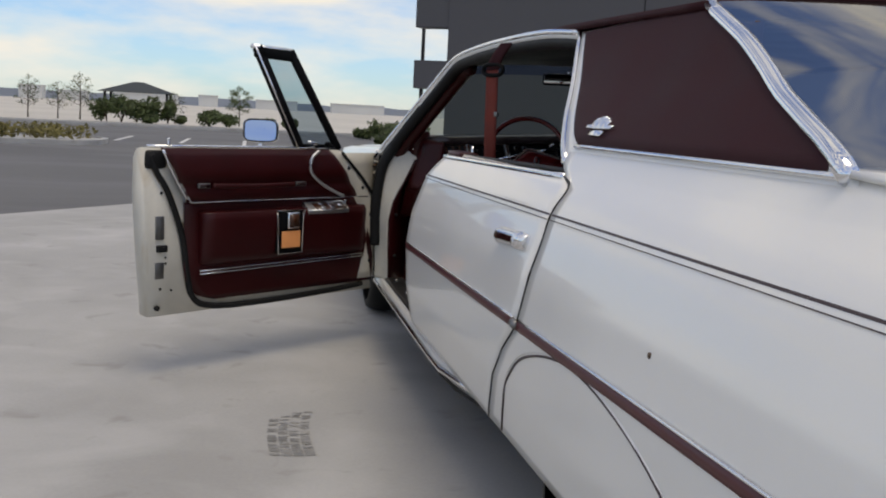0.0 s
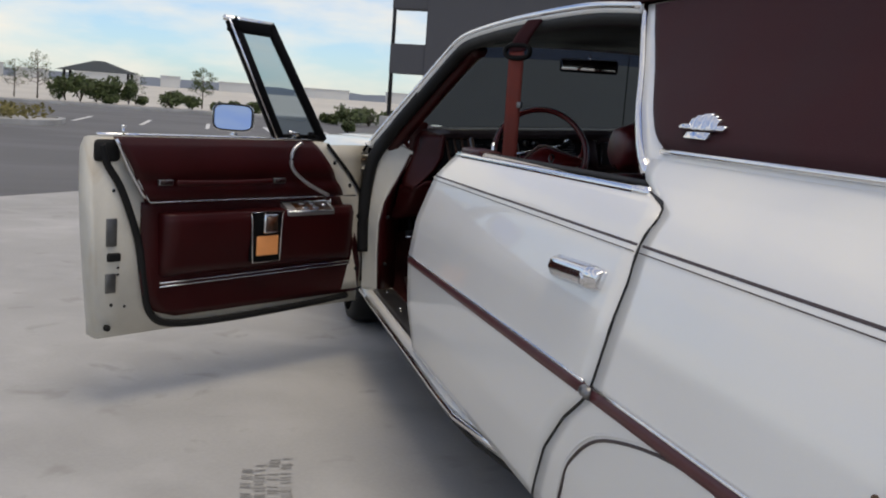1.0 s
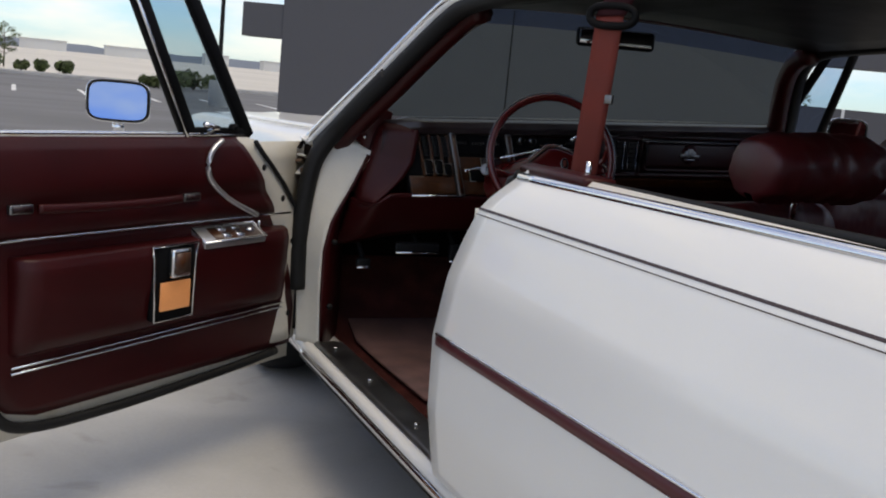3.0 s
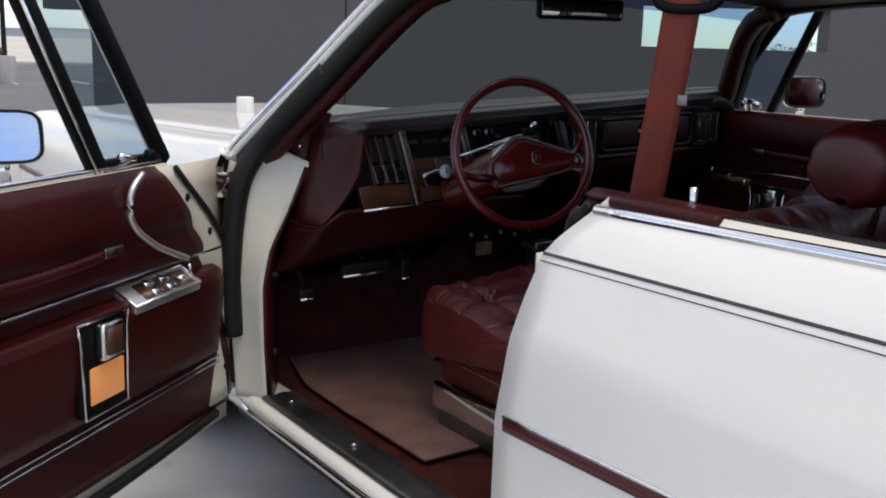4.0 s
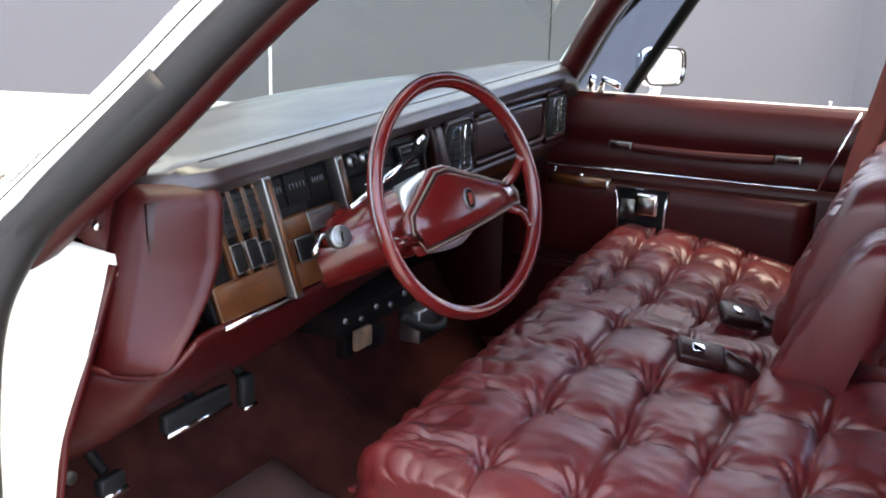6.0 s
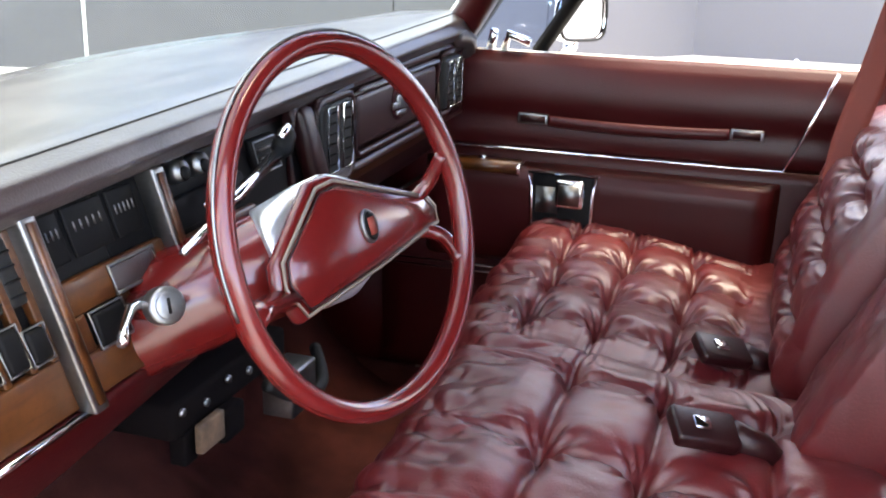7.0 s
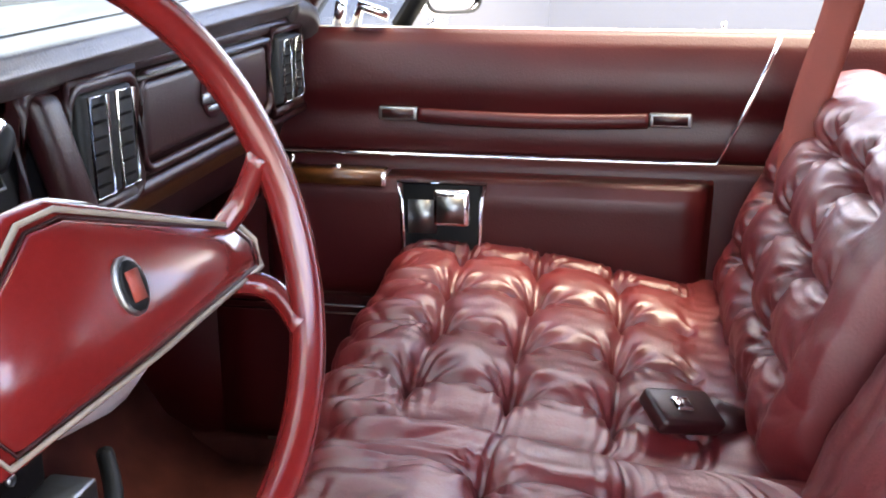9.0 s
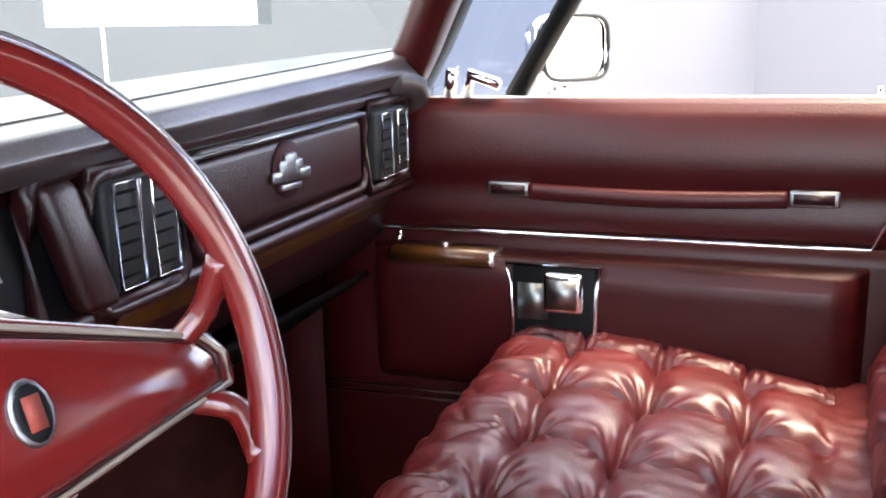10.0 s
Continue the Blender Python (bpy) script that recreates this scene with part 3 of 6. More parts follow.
    part("sill_moulding", tube([(sgn * (0.966 - 0.10 * max(0, (-0.55 - y) / 0.5)), y, 0.30) for y in span(-0.95, 1.30, 12)], 0.011, 8), CHROME, sill, "bright sill strip")
    part("sill_flange", tube([(sgn * (0.925 - 0.10 * max(0, (-0.55 - y) / 0.5)), y, 0.247) for y in span(-1.0, 1.30, 12)], 0.010, 6), RUBBER, sill)
    if left:
        pl = bmesh.new()
        quads(pl, [[(-x, y, z) for x, z in ((0.935, 0.332), (0.92, 0.338), (0.90, 0.334), (0.87, 0.338), (0.84, 0.334), (0.832, 0.328))] for y in span(-0.05, 1.14, 10)])
        scuff = part("scuff_plate", pl, BRUSHED, sill, "scuffed aluminium tread plate", solid=0.004)
        for y in (0.03, 0.35, 0.72, 1.06):
            part("screw", disc((-0.885, y, 0.338), (0, 0, 1), 0.008, 0.004, 10), CHROME, scuff)
    # wheels
    for wy in (1.98, -2.05):
        wheel = empty("wheel", (0, 0, 0))
        wheel.parent = car
        rows = []
        for k in range(9):
            a = math.pi * k / 8
            rr, xx = 0.285 + 0.065 * math.sin(a) ** 0.5, 0.83 - 0.105 * math.cos(a)
            rows.append([(sgn * xx, wy + rr * math.cos(2 * math.pi * j / 32), 0.352 + rr * math.sin(2 * math.pi * j / 32)) for j in range(32)])
        bm = bmesh.new()
        quads(bm, rows, close_v=True)
        wheel.name = "wheel"
        part("tyre", bm, RUBBER, wheel)
        part("rim", disc((sgn * 0.80, wy, 0.352), (sgn, 0, 0), 0.285, 0.10, 28, r2=0.20), CHROME, wheel)

    # cant rail, pillars and the vinyl rear quarter
    rail = smooth_line([(sgn * 0.955, 1.275, 0.975), (sgn * 0.94, 1.245, 1.01), (sgn * 0.885, 1.17, 1.10), (sgn * 0.822, 1.085, 1.20), (sgn * 0.76, 1.01, 1.30), (sgn * 0.705, 0.93, 1.39), (sgn * 0.675, 0.83, 1.445), (sgn * 0.66, 0.60, 1.470), (sgn * 0.65, 0.10, 1.482), (sgn * 0.632, -0.5, 1.478), (sgn * 0.615, -0.85, 1.455)], 5)
    rl = part("cant_rail", tube(rail, 0.018, 10, up=(sgn, 0, 0.6)), PAINT, car, "ivory windscreen pillar and roof rail")
    part("gutter", tube([p + Vector((sgn * 0.012, 0.0, 0.010)) for p in rail], 0.011, 8), CHROME, rl, "chrome drip rail")
    part("weather_seal", tube([p + Vector((-sgn * 0.012, -0.034, -0.022)) for p in rail[3:]], 0.028, 8), RUBBER, rl, "black rubber door seal")
    part("pillar_trim", tube([p + Vector((-sgn * 0.056, -0.020, -0.036)) for p in rail[2:32]], 0.034, 8), TRIM, rl, "maroon pillar trim")
    # white frame ahead of the vinyl, and the vinyl panel
    def quarter(u, v, out=0.0):
        z = 1.065 + 0.40 * v
        x = ease(z, [(1.06, 0.806), (1.12, 0.785), (1.20, 0.742), (1.30, 0.685), (1.40, 0.640), (1.47, 0.612)])
        f = ease(z, [(1.06, -1.375), (1.09, -1.33), (1.20, -1.16), (1.30, -1.03), (1.40, -0.915), (1.47, -0.85)])
        r = ease(z, [(1.06, -2.66), (1.12, -2.62), (1.155, -2.55), (1.25, -2.28), (1.36, -2.03), (1.45, -1.78), (1.47, -1.74)])
        return Vector((sgn * (x + out - 0.02 * u), f + (r - f) * u, z))
    def vinyl_at(u, v):
        vv = 0.15 + 0.84 * v
        u0 = 0.058 + 0.03 * max(0, 1 - v / 0.12) ** 2
        edge = min(1.0, min(v / 0.05, u / 0.02, (1 - u) / 0.02)) ** 0.5 if min(v, u, 1 - u) > 0 else 0.0
        return quarter(u0 + (0.975 - u0) * u, vv, 0.006 + 0.010 * edge)
    vp = part("vinyl_quarter", grid(vinyl_at, 40, 24), VINYL, car, "maroon padded vinyl rear quarter")
    part("quarter_frame", grid(lambda u, v: quarter(u, v, 0.0), 24, 16), PAINT, car, "ivory rear quarter panel", solid=0.010)
    part("chrome_edge", tube([quarter(0.0, v, 0.003) for v in span(0.02, 1, 14)], 0.011, 8), CHROME, car, "chrome window edge")
    part("lower_bead", tube([vinyl_at(u, 0.0) + Vector((sgn * 0.005, 0, -0.004)) for u in span(0.0, 1.0, 20)], 0.0065, 8), CHROME, vp, "thin chrome bead")
    part("backlight_trim", tube([quarter(0.99, v, 0.010) for v in span(0.14, 1, 14)], 0.016, 8, wide=1.2), CHROME, car, "broad chrome rear window trim")
    # emblem: a small crest of wings over a bar
    def on_quarter(y, o, z):
        x = ease(z, [(1.06, 0.806), (1.12, 0.785), (1.20, 0.742), (1.30, 0.685)])
        return (sgn * (x + 0.006 + o), y, z)
    em = part("emblem", boxed(-1.56, -1.47, 0.0, 0.016, 1.152, 1.166, on_quarter), CHROME, vp, "small chrome crest", bevel=0.002)
    for k, (a, b, z0, h) in enumerate(((-0.085, -0.04, 1.170, 0.010), (-0.055, -0.03, 1.170, 0.022), (-0.035, -0.012, 1.169, 0.029), (-0.016, 0.004, 1.169, 0.033), (0.0, 0.02, 1.169, 0.033), (0.016, 0.038, 1.169, 0.029), (0.034, 0.058, 1.170, 0.022), (0.045, 0.085, 1.170, 0.010))):
        part("feather", boxed(-1.515 + a, -1.515 + b, 0.0, 0.015 + 0.003 * (k % 2), z0, z0 + h, on_quarter), CHROME, em, bevel=0.003)

# roof, glass, bonnet, boot
def roof_at(u, v):
    y = 0.80 - 2.55 * v
    w = 0.665 - 0.045 * v
    a = -1 + 2 * u
    return (w * a, y + 0.10 * (1 - a * a) * max(0, 1 - v * 6), ease(y, [(-1.8, 1.462), (-0.9, 1.482), (-0.3, 1.492), (0.3, 1.490), (0.8, 1.465)]) + 0.045 * (1 - a * a))


roof = part("roof", grid(roof_at, 16, 20), VINYL, car, "maroon vinyl roof cover", solid=0.02)
part("headliner", grid(lambda u, v: Vector(roof_at(0.03 + 0.94 * u, 0.01 + 0.97 * v)) - Vector((0, 0, 0.045)), 12, 14), BLACK, roof, "dark headlining", solid=0.006)
part("header_rail", tube([(x, 0.84 + 0.10 * (1 - (x / 0.7) ** 2), 1.452 + 0.035 * (1 - (x / 0.7) ** 2)) for x in span(-0.67, 0.67, 12)], 0.026, 8), TRIM, roof, "maroon header")


def screen(u, v):
    a = -1 + 2 * u
    bow = 1 - a * a
    lowp = Vector((a * 0.915, 1.235 + 0.33 * bow, 1.02 + 0.02 * bow))
    hi = Vector((a * 0.675, 0.85 + 0.10 * bow, 1.452 + 0.035 * bow))
    return lowp.lerp(hi, v)


ws = part("windscreen", grid(screen, 20, 8), SCREENGLASS, car, "clear curved windscreen")
part("screen_trim", tube([screen(u, 0) for u in span(0, 1, 20)], 0.012, 8), CHROME, car, "chrome windscreen trim")
band = part("shade_band", grid(lambda u, v: Vector(screen(0.04 + 0.92 * u, 0.84 + 0.14 * v)) - Vector((0, 0.006, 0)), 16, 4), clear_glass("shade_band_glass", (0.42, 0.50, 0.72)), ws, "blue tinted sun band")
bl = part("rear_window", grid(lambda u, v: Vector(((-1 + 2 * u) * (0.755 - 0.14 * v), ease(v, [(0, -2.60), (0.35, -2.25), (0.7, -1.99), (1, -1.76)]) - 0.12 * (1 - (2 * u - 1) ** 2) * (1 - v), 1.125 + 0.345 * v + 0.03 * (1 - (2 * u - 1) ** 2))), 14, 6), REARGLASS, car, "sloping rear window")
bl.visible_shadow = False


def bonnet(u, v):
    x = -0.80 + 1.6 * u
    k = abs(x) / 0.8
    return (x, 1.55 + 2.25 * v + (1 - k * k) * 0.12 * (1 - v), 1.000 - 0.072 * v + 0.022 * (1 - k ** 3) + 0.010 * math.exp(-((k - 0.55) / 0.06) ** 2))


hood = part("bonnet", grid(bonnet, 24, 14), PAINT, car, "long ivory bonnet", solid=0.012)
part("cowl", grid(lambda u, v: (-0.82 + 1.64 * u, 1.22 + 0.40 * v + 0.28 * (1 - (2 * u - 1) ** 2), 1.000 - 0.01 * v), 14, 3), PAINT, car, "ivory cowl panel", solid=0.01)
part("nose", boxed(-0.955, 0.955, 3.70, 3.92, 0.30, 0.885), PAINT, car, bevel=0.05)
part("boot_lid", grid(lambda u, v: (-0.775 + 1.55 * u, -2.55 - 0.9 * v, 1.13 - 0.05 * v), 8, 6), PAINT, car, "ivory boot lid", solid=0.012)
part("tail", boxed(-0.93, 0.93, -3.55, -3.42, 0.40, 1.07), PAINT, car, bevel=0.05)
part("underbody", boxed(-0.76, 0.76, -3.4, 3.7, 0.235, 0.29), BLACK, car)
# footwell shade is put into the bulkhead's near-black colour
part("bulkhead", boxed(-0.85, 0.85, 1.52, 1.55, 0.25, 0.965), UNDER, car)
part("paint_chip", disc((-half(0.79, -2.345) - 0.004, -2.345, 0.79), (-1, 0, 0), 0.006, 0.003, 9), RUST, car, "small dark paint chip")
part("wing_marker", disc((-0.40, 2.47, 0.985), (0, 0, 1), 0.034, 0.080, 16), PAINT, car, "small ivory marker on the wing top", bevel=0.006)

# ---- doors ----
HINGE, DU, DN = Vector((-0.977, 1.244, 0)), Vector((-0.788, -0.616, 0)), Vector((0.616, -0.788, 0))


def open_door(u, w, z):
    """u from the hinge edge, w out of the inner panel, z up."""
    return HINGE + DU * u + DN * w + Vector((0, 0, z))


def shut_door(u, w, z):
    return Vector((0.805 - w, 1.22 - u, z))


def door_trim(at, door, d):
    """Upholstery of a front door: padded panel, armrest, chrome lines, pull, bezel with lamp, switch plate."""
    u0, u1, z0, z1 = d["u0"], d["u1"], d["z0"], d["z1"]
    far = d.get("far")
    ct, lt = d["trim"], d["low"]

    def upper(u, v):
        z = ct + (z1 - ct) * v
        uu = u0 + (u1 - u0) * u
        pad = 0.018 + 0.026 * math.sin(math.pi * min(1, v * 1.02)) ** 0.6 - 0.014 * math.exp(-((z - d["pull"]) / 0.028) ** 2)
        if v > 0.93:
            pad *= 0.75
        if far:
            return at(u0 + (far - u0) * u, pad if uu < u1 else pad * 0.9, z)
        if not far:
            uu += ease(z, [(0.70, 0.05), (0.757, 0.09), (0.858, 0.17), (0.956, 0.255), (0.99, 0.285)]) * max(0, 1 - u / 0.6)
        return at(uu - (u1 - d["uc"]) * max(0, u - 0.5) * 2 * (1 - v) * 0.9, pad, z)
    part("upper_pad", grid(upper, 30, 22), TRIM, door, "padded maroon upper panel", solid=0.004)

    def lower(u, v):
        z = z0 + (ct - z0) * v
        a, b = u0 + 0.01 + (0.0 if far else ease(z, [(0.44, -0.06), (0.576, -0.02), (0.757, 0.09)])), d["uc"] + 0.02
        r = 0.16
        if far:
            b = far
        elif z < z0 + r:
            b -= r - math.sqrt(max(0, r * r - (z0 + r - z) ** 2))
        return at(a + (b - a) * u, 0.006 + 0.006 * math.sin(math.pi * v), z)
    part("lower_panel", grid(lower, 18, 18), TRIM, door, "maroon lower panel", solid=0.004)
    # armrest
    a0, a1, zt, zb = d["arm"]

    def arm(u, v):
        uu = a0 + (a1 - a0) * u
        taper = min(1, u / 0.04, (1 - u) / 0.04) ** 0.5 if 0 < u < 1 else 0.0
        prof = [(0.008, zb), (0.040, zb + 0.02), (0.056, zb + (zt - zb) * 0.55), (0.060, zt - 0.03), (0.050, zt - 0.006), (0.008, zt)]
        k = v * (len(prof) - 1)
        i = min(int(k), len(prof) - 2)
        f = k - i
        w = prof[i][0] + (prof[i + 1][0] - prof[i][0]) * f
        z = prof[i][1] + (prof[i + 1][1] - prof[i][1]) * f
        return at(uu, 0.008 + (w - 0.008) * taper, z)
    part("armrest", grid(arm, 30, 20), TRIM, door, "maroon padded armrest", solid=0.003)
    # chrome lines
    part("chrome_strip", tube([at(u, 0.030, ct) for u in span(u0 + 0.02, d["uc"], 8)] + [at(d["uc"] + (u1 - d["uc"]) * k, 0.030 if d["two"] else 0.030 + 0.022 * math.sin(math.pi * k), ct + (z1 - ct) * k) for k in (0.15, 0.35, 0.6, 0.8, 0.97)], 0.0036, 6), CHROME, door, "thin chrome strip")
    if lt:
        part("chrome_strip", tube([at(u, 0.020, lt + (0.012 if d["two"] else 0.0) * (1 - u)) for u in span(u0 + 0.02, d["lowend"], 8)], 0.0032, 6), CHROME, door, "thin chrome strip")
        part("chrome_strip", tube([at(u, 0.020, lt - 0.014 + (0.012 if d["two"] else 0.0) * (1 - u)) for u in span(u0 + 0.02, d["lowend"], 8)], 0.003, 6), CHROME, door, "thin chrome strip")
    # pull strap with end plates
    p0, p1, pz = d["p0"], d["p1"], d["pull"]
    part("pull_strap", tube(smooth_line([at(p0 + (p1 - p0) * k, 0.040 + 0.018 * math.sin(math.pi * k), pz - 0.004 * math.sin(math.pi * k)) for k in (0.08, 0.25, 0.5, 0.75, 0.92)]), 0.012, 8, wide=0.6), TRIM, door, "maroon pull strap")
    for k in (p0, p1):
        ep = part("strap_plate", boxed(k - 0.032, k + 0.032, 0.030, 0.044, pz - 0.011, pz + 0.011, at), BRUSHED, door, "chrome strap end plate", bevel=0.003)
        part("inlay", boxed(k - 0.026, k + 0.026, 0.044, 0.046, pz - 0.007, pz + 0.007, at), DASHM, ep)
    # bezel with remote handle and lamp
    b0, b1, bz0, bz1 = d["bez"]
    m = (b1 - b0)
    bz = part("bezel", boxed(b0, b1, 0.045, 0.064, bz0, bz1, at), BLACK, door, "black latch recess", bevel=0.006)
    fr = [at(b0 + m * 0.04, 0.066, bz0), at(b0, 0.066, bz1 - 0.03), at(b0 - m * 0.06, 0.066, bz1), at(b1 + m * 0.06, 0.066, bz1), at(b1, 0.066, bz1 - 0.03), at(b1 - m * 0.04, 0.066, bz0)]
    part("bezel_frame", tube(fr + [fr[0]], 0.0035, 6), CHROME, bz, "chrome surround")
    hb0 = b0 + m * d.get("hs", 0.30)
    part("latch_lever", boxed(hb0, hb0 + m * 0.45, 0.064, 0.088, bz1 - d.get("hh", 0.42) * (bz1 - bz0), bz1 - 0.008, at), CHROME, bz, "chrome latch lever", bevel=0.006)
    part("lever_face", boxed(hb0 + m * 0.06, hb0 + m * 0.39, 0.088, 0.091, bz1 - (bz1 - bz0) * 0.36, bz1 - 0.018, at), WOOD if d["two"] else BRUSHED, bz)
    if far:
        part("recess_back", boxed(b0 + m * 0.08, b0 + m * 0.44, 0.064, 0.066, bz1 - 0.085, bz1 - 0.030, at), BRUSHED, bz, "pale recess")
        part("courtesy_lamp", boxed(b0 + m * 0.2, b1 - m * 0.18, 0.064, 0.068, bz0 + 0.010, bz0 + 0.055, at), LAMPM, bz, "amber courtesy lamp", bevel=0.003)
    elif d["lamp"]:
        part("courtesy_lamp", boxed(b0 + m * 0.12, b1 - m * 0.16, 0.064, 0.070, bz0 + 0.026, bz0 + 0.105, at), LAMPM, bz, "lit amber courtesy lamp", bevel=0.003)
    # switch plate
    s0, s1, sz = d["sw"]
    if far:
        part("switch_plate", boxed(s0, s1, 0.020, 0.068, sz - 0.012, sz + 0.012, at), CHROME, door, "chrome window switch plate", bevel=0.004)
        part("wood_inlay", boxed(s0 + 0.008, s1 - 0.008, 0.022, 0.071, sz - 0.008, sz + 0.0135, at), WOOD, door)
        for k in range(d["switches"]):
            uu = s0 + 0.02 + (s1 - s0 - 0.04) * (k + 0.5) / d["switches"]
            part("switch", boxed(uu - 0.008, uu + 0.008, 0.032, 0.054, sz + 0.010, sz + 0.021, at), CHROME, door, bevel=0.003)
    else:
        def tilted(u, w, z):
            return at(u, w, sz + 0.020 - 0.62 * (w - 0.010) + z)
        plate = part("switch_plate", boxed(s0, s1, 0.010, 0.066, -0.014, 0.004, tilted), SILVER, door, "bright window switch plate", bevel=0.003)
        part("wood_inlay", boxed(s0 + 0.012, s0 + (s1 - s0) * 0.80, 0.017, 0.059, 0.003, 0.0052, tilted), WOOD, plate)
        part("plate_frame", tube([tilted(s0, 0.010, 0.005), tilted(s1, 0.010, 0.005), tilted(s1, 0.066, 0.005), tilted(s0, 0.066, 0.005)], 0.0035, 6, closed=True), CHROME, plate, "chrome frame")
        for k, (f, w) in enumerate(((0.18, 0.038), (0.38, 0.026), (0.38, 0.050), (0.60, 0.026), (0.60, 0.050))):
            uu = s0 + (s1 - s0) * f
            if k == 0:
                part("joystick_ring", disc(tilted(uu, w, 0.004), (0, 0, 1), 0.018, 0.008, 18, r2=0.014), CHROME, plate)
            else:
                part("switch", boxed(uu - 0.016, uu + 0.016, w - 0.008, w + 0.008, 0.003, 0.012, tilted), CHROME, plate, bevel=0.003)
    part("lock_lever", disc(at(s0 + 0.012, 0.045, sz + 0.012), (0, 0, 1), 0.004, 0.022, 8), CHROME, door)


# driver's door, open
def slant(z):
    return ease(z, [(0.64, 0.0), (0.757, 0.028), (0.858, 0.12), (0.956, 0.235), (0.99, 0.27)])


dd = bmesh.new()
rows = []
prof = [(0.0, 0.268), (-0.03, 0.262), (-0.085, 0.268), (-0.088, 0.32), (-0.098, 0.50), (-0.102, 0.66), (-0.098, 0.80), (-0.080, 0.945), (-0.05, 0.985), (-0.02, 0.992), (0.0, 0.988), (-0.004, 0.60)]
for u in span(0.03, 1.345, 14):
    end = max(0, (u - 1.28) / 0.065)
    rows.append([open_door(u + (0.045 * max(0, (z - 0.30)) / 0.69 if end else 0) * end + slant(z) * max(0, 1 - u / 0.75), w, z) for w, z in prof])
vs = quads(dd, rows, close_v=True)
dd.faces.new(vs[0]), dd.faces.new(vs[-1])
door = part("front_door", dd, JAMB, car, "wide open driver's door, ivory shell with maroon trim")
DRV = dict(u0=0.08, u1=1.315, uc=1.17, z0=0.315, z1=0.992, trim=0.757, low=0.452, two=True, lowend=1.11, pull=0.830, p0=0.56, p1=1.11,
           arm=(0.10, 1.12, 0.715, 0.47), bez=(0.56, 0.715, 0.505, 0.708), lamp=True, sw=(0.26, 0.525, 0.712), switches=5, hs=0.25)
door_trim(open_door, door, DRV)
part("window_sill", tube([open_door(u, -0.015, 0.997) for u in span(0.30, 1.36, 6)], 0.008, 6), CHROME, door, "bright sill of the window slot")
seal = smooth_line([open_door(u, 0.006, z) for u, z in ((1.355, 0.965), (1.335, 0.90), (1.27, 0.80), (1.20, 0.62), (1.17, 0.45), (1.14, 0.34), (1.05, 0.288), (0.80, 0.275), (0.40, 0.283), (0.10, 0.30))], 6)
part("weather_seal", tube(seal, 0.014, 8), RUBBER, door, "black rubber door seal")
part("pull_cap", boxed(1.275, 1.385, -0.05, 0.012, 0.90, 0.985, open_door), RUBBER, door, "black corner cap", bevel=0.02)
part("chrome_edge", tube(smooth_line([open_door(u, 0.032, z) for u, z in ((1.315, 0.985), (1.26, 0.88), (1.19, 0.77))], 4), 0.006, 6), CHROME, door)
part("curved_strip", tube(smooth_line([open_door(u, 0.050, z) for u, z in ((0.46, 0.988), (0.505, 0.95), (0.505, 0.885), (0.42, 0.82), (0.29, 0.765))], 5), 0.0078, 8), SILVER, door, "curved chrome strip")
part("hinge_flange", grid(lambda u, v: open_door(0.005 + 0.16 * u + slant(0.33 + 0.655 * v), -0.004 + 0.012 * math.sin(math.pi * u), 0.33 + 0.655 * v), 6, 16), JAMB, door, "ivory hinge flange", solid=0.012)
hf = bmesh.new()
quads(hf, [[open_door(-0.03, -0.035, z), open_door(0.03 + 0.5 * slant(z), -0.03, z), open_door(0.05 + slant(z), -0.02, z)] for z in span(0.36, 0.975, 10)])
part("hinge_shroud", hf, JAMB, door, "ivory flange at the hinges", solid=0.006)
part("flange_seal", tube([open_door(0.012 + slant(z), 0.012, z) for z in span(0.36, 0.98, 14)], 0.007, 6), RUBBER, door)
for z in (0.66, 0.80, 0.90, 0.42):
    part("bolt", disc(open_door(0.055 + slant(z), 0.008, z), DN, 0.010, 0.006, 10), RUBBER, door)
for uu, zz, rad in ((1.262, 0.80, 0.008), (1.300, 0.80, 0.006), (1.275, 0.52, 0.005), (1.275, 0.495, 0.005), (1.300, 0.385, 0.006), (1.245, 0.375, 0.005)):
    part("access_hole", disc(open_door(uu, -0.001, zz), DN, rad, 0.003, 10), RUBBER, door)
part("bump_stop", disc(open_door(1.32, 0.002, 0.305), DN, 0.012, 0.012, 10), RUBBER, door)
part("latch", boxed(1.27, 1.32, -0.03, 0.012, 0.545, 0.575, open_door), RUBBER, door, "door latch", bevel=0.004)
for z0, z1 in ((0.60, 0.70), (0.43, 0.50)):
    part("data_plate", boxed(1.285, 1.325, -0.05, 0.0045, z0, z1, open_door), BRUSHED, door, "printed plate with illegible bars", bevel=0.001)
part("lock_pin", tube([open_door(1.26, -0.01, 0.99), open_door(1.26, -0.01, 1.03)], 0.005, 8), CHROME, door)
part("lock_pin_head", disc(open_door(1.26, -0.01, 1.024), (0, 0, 1), 0.008, 0.008, 10), CHROME, door)
# quarter light
fr0, fr1, fr2, fr3 = open_door(0.270, -0.02, 0.99), open_door(0.60, -0.02, 1.45), open_door(0.795, -0.02, 1.455), open_door(0.520, -0.02, 0.99)


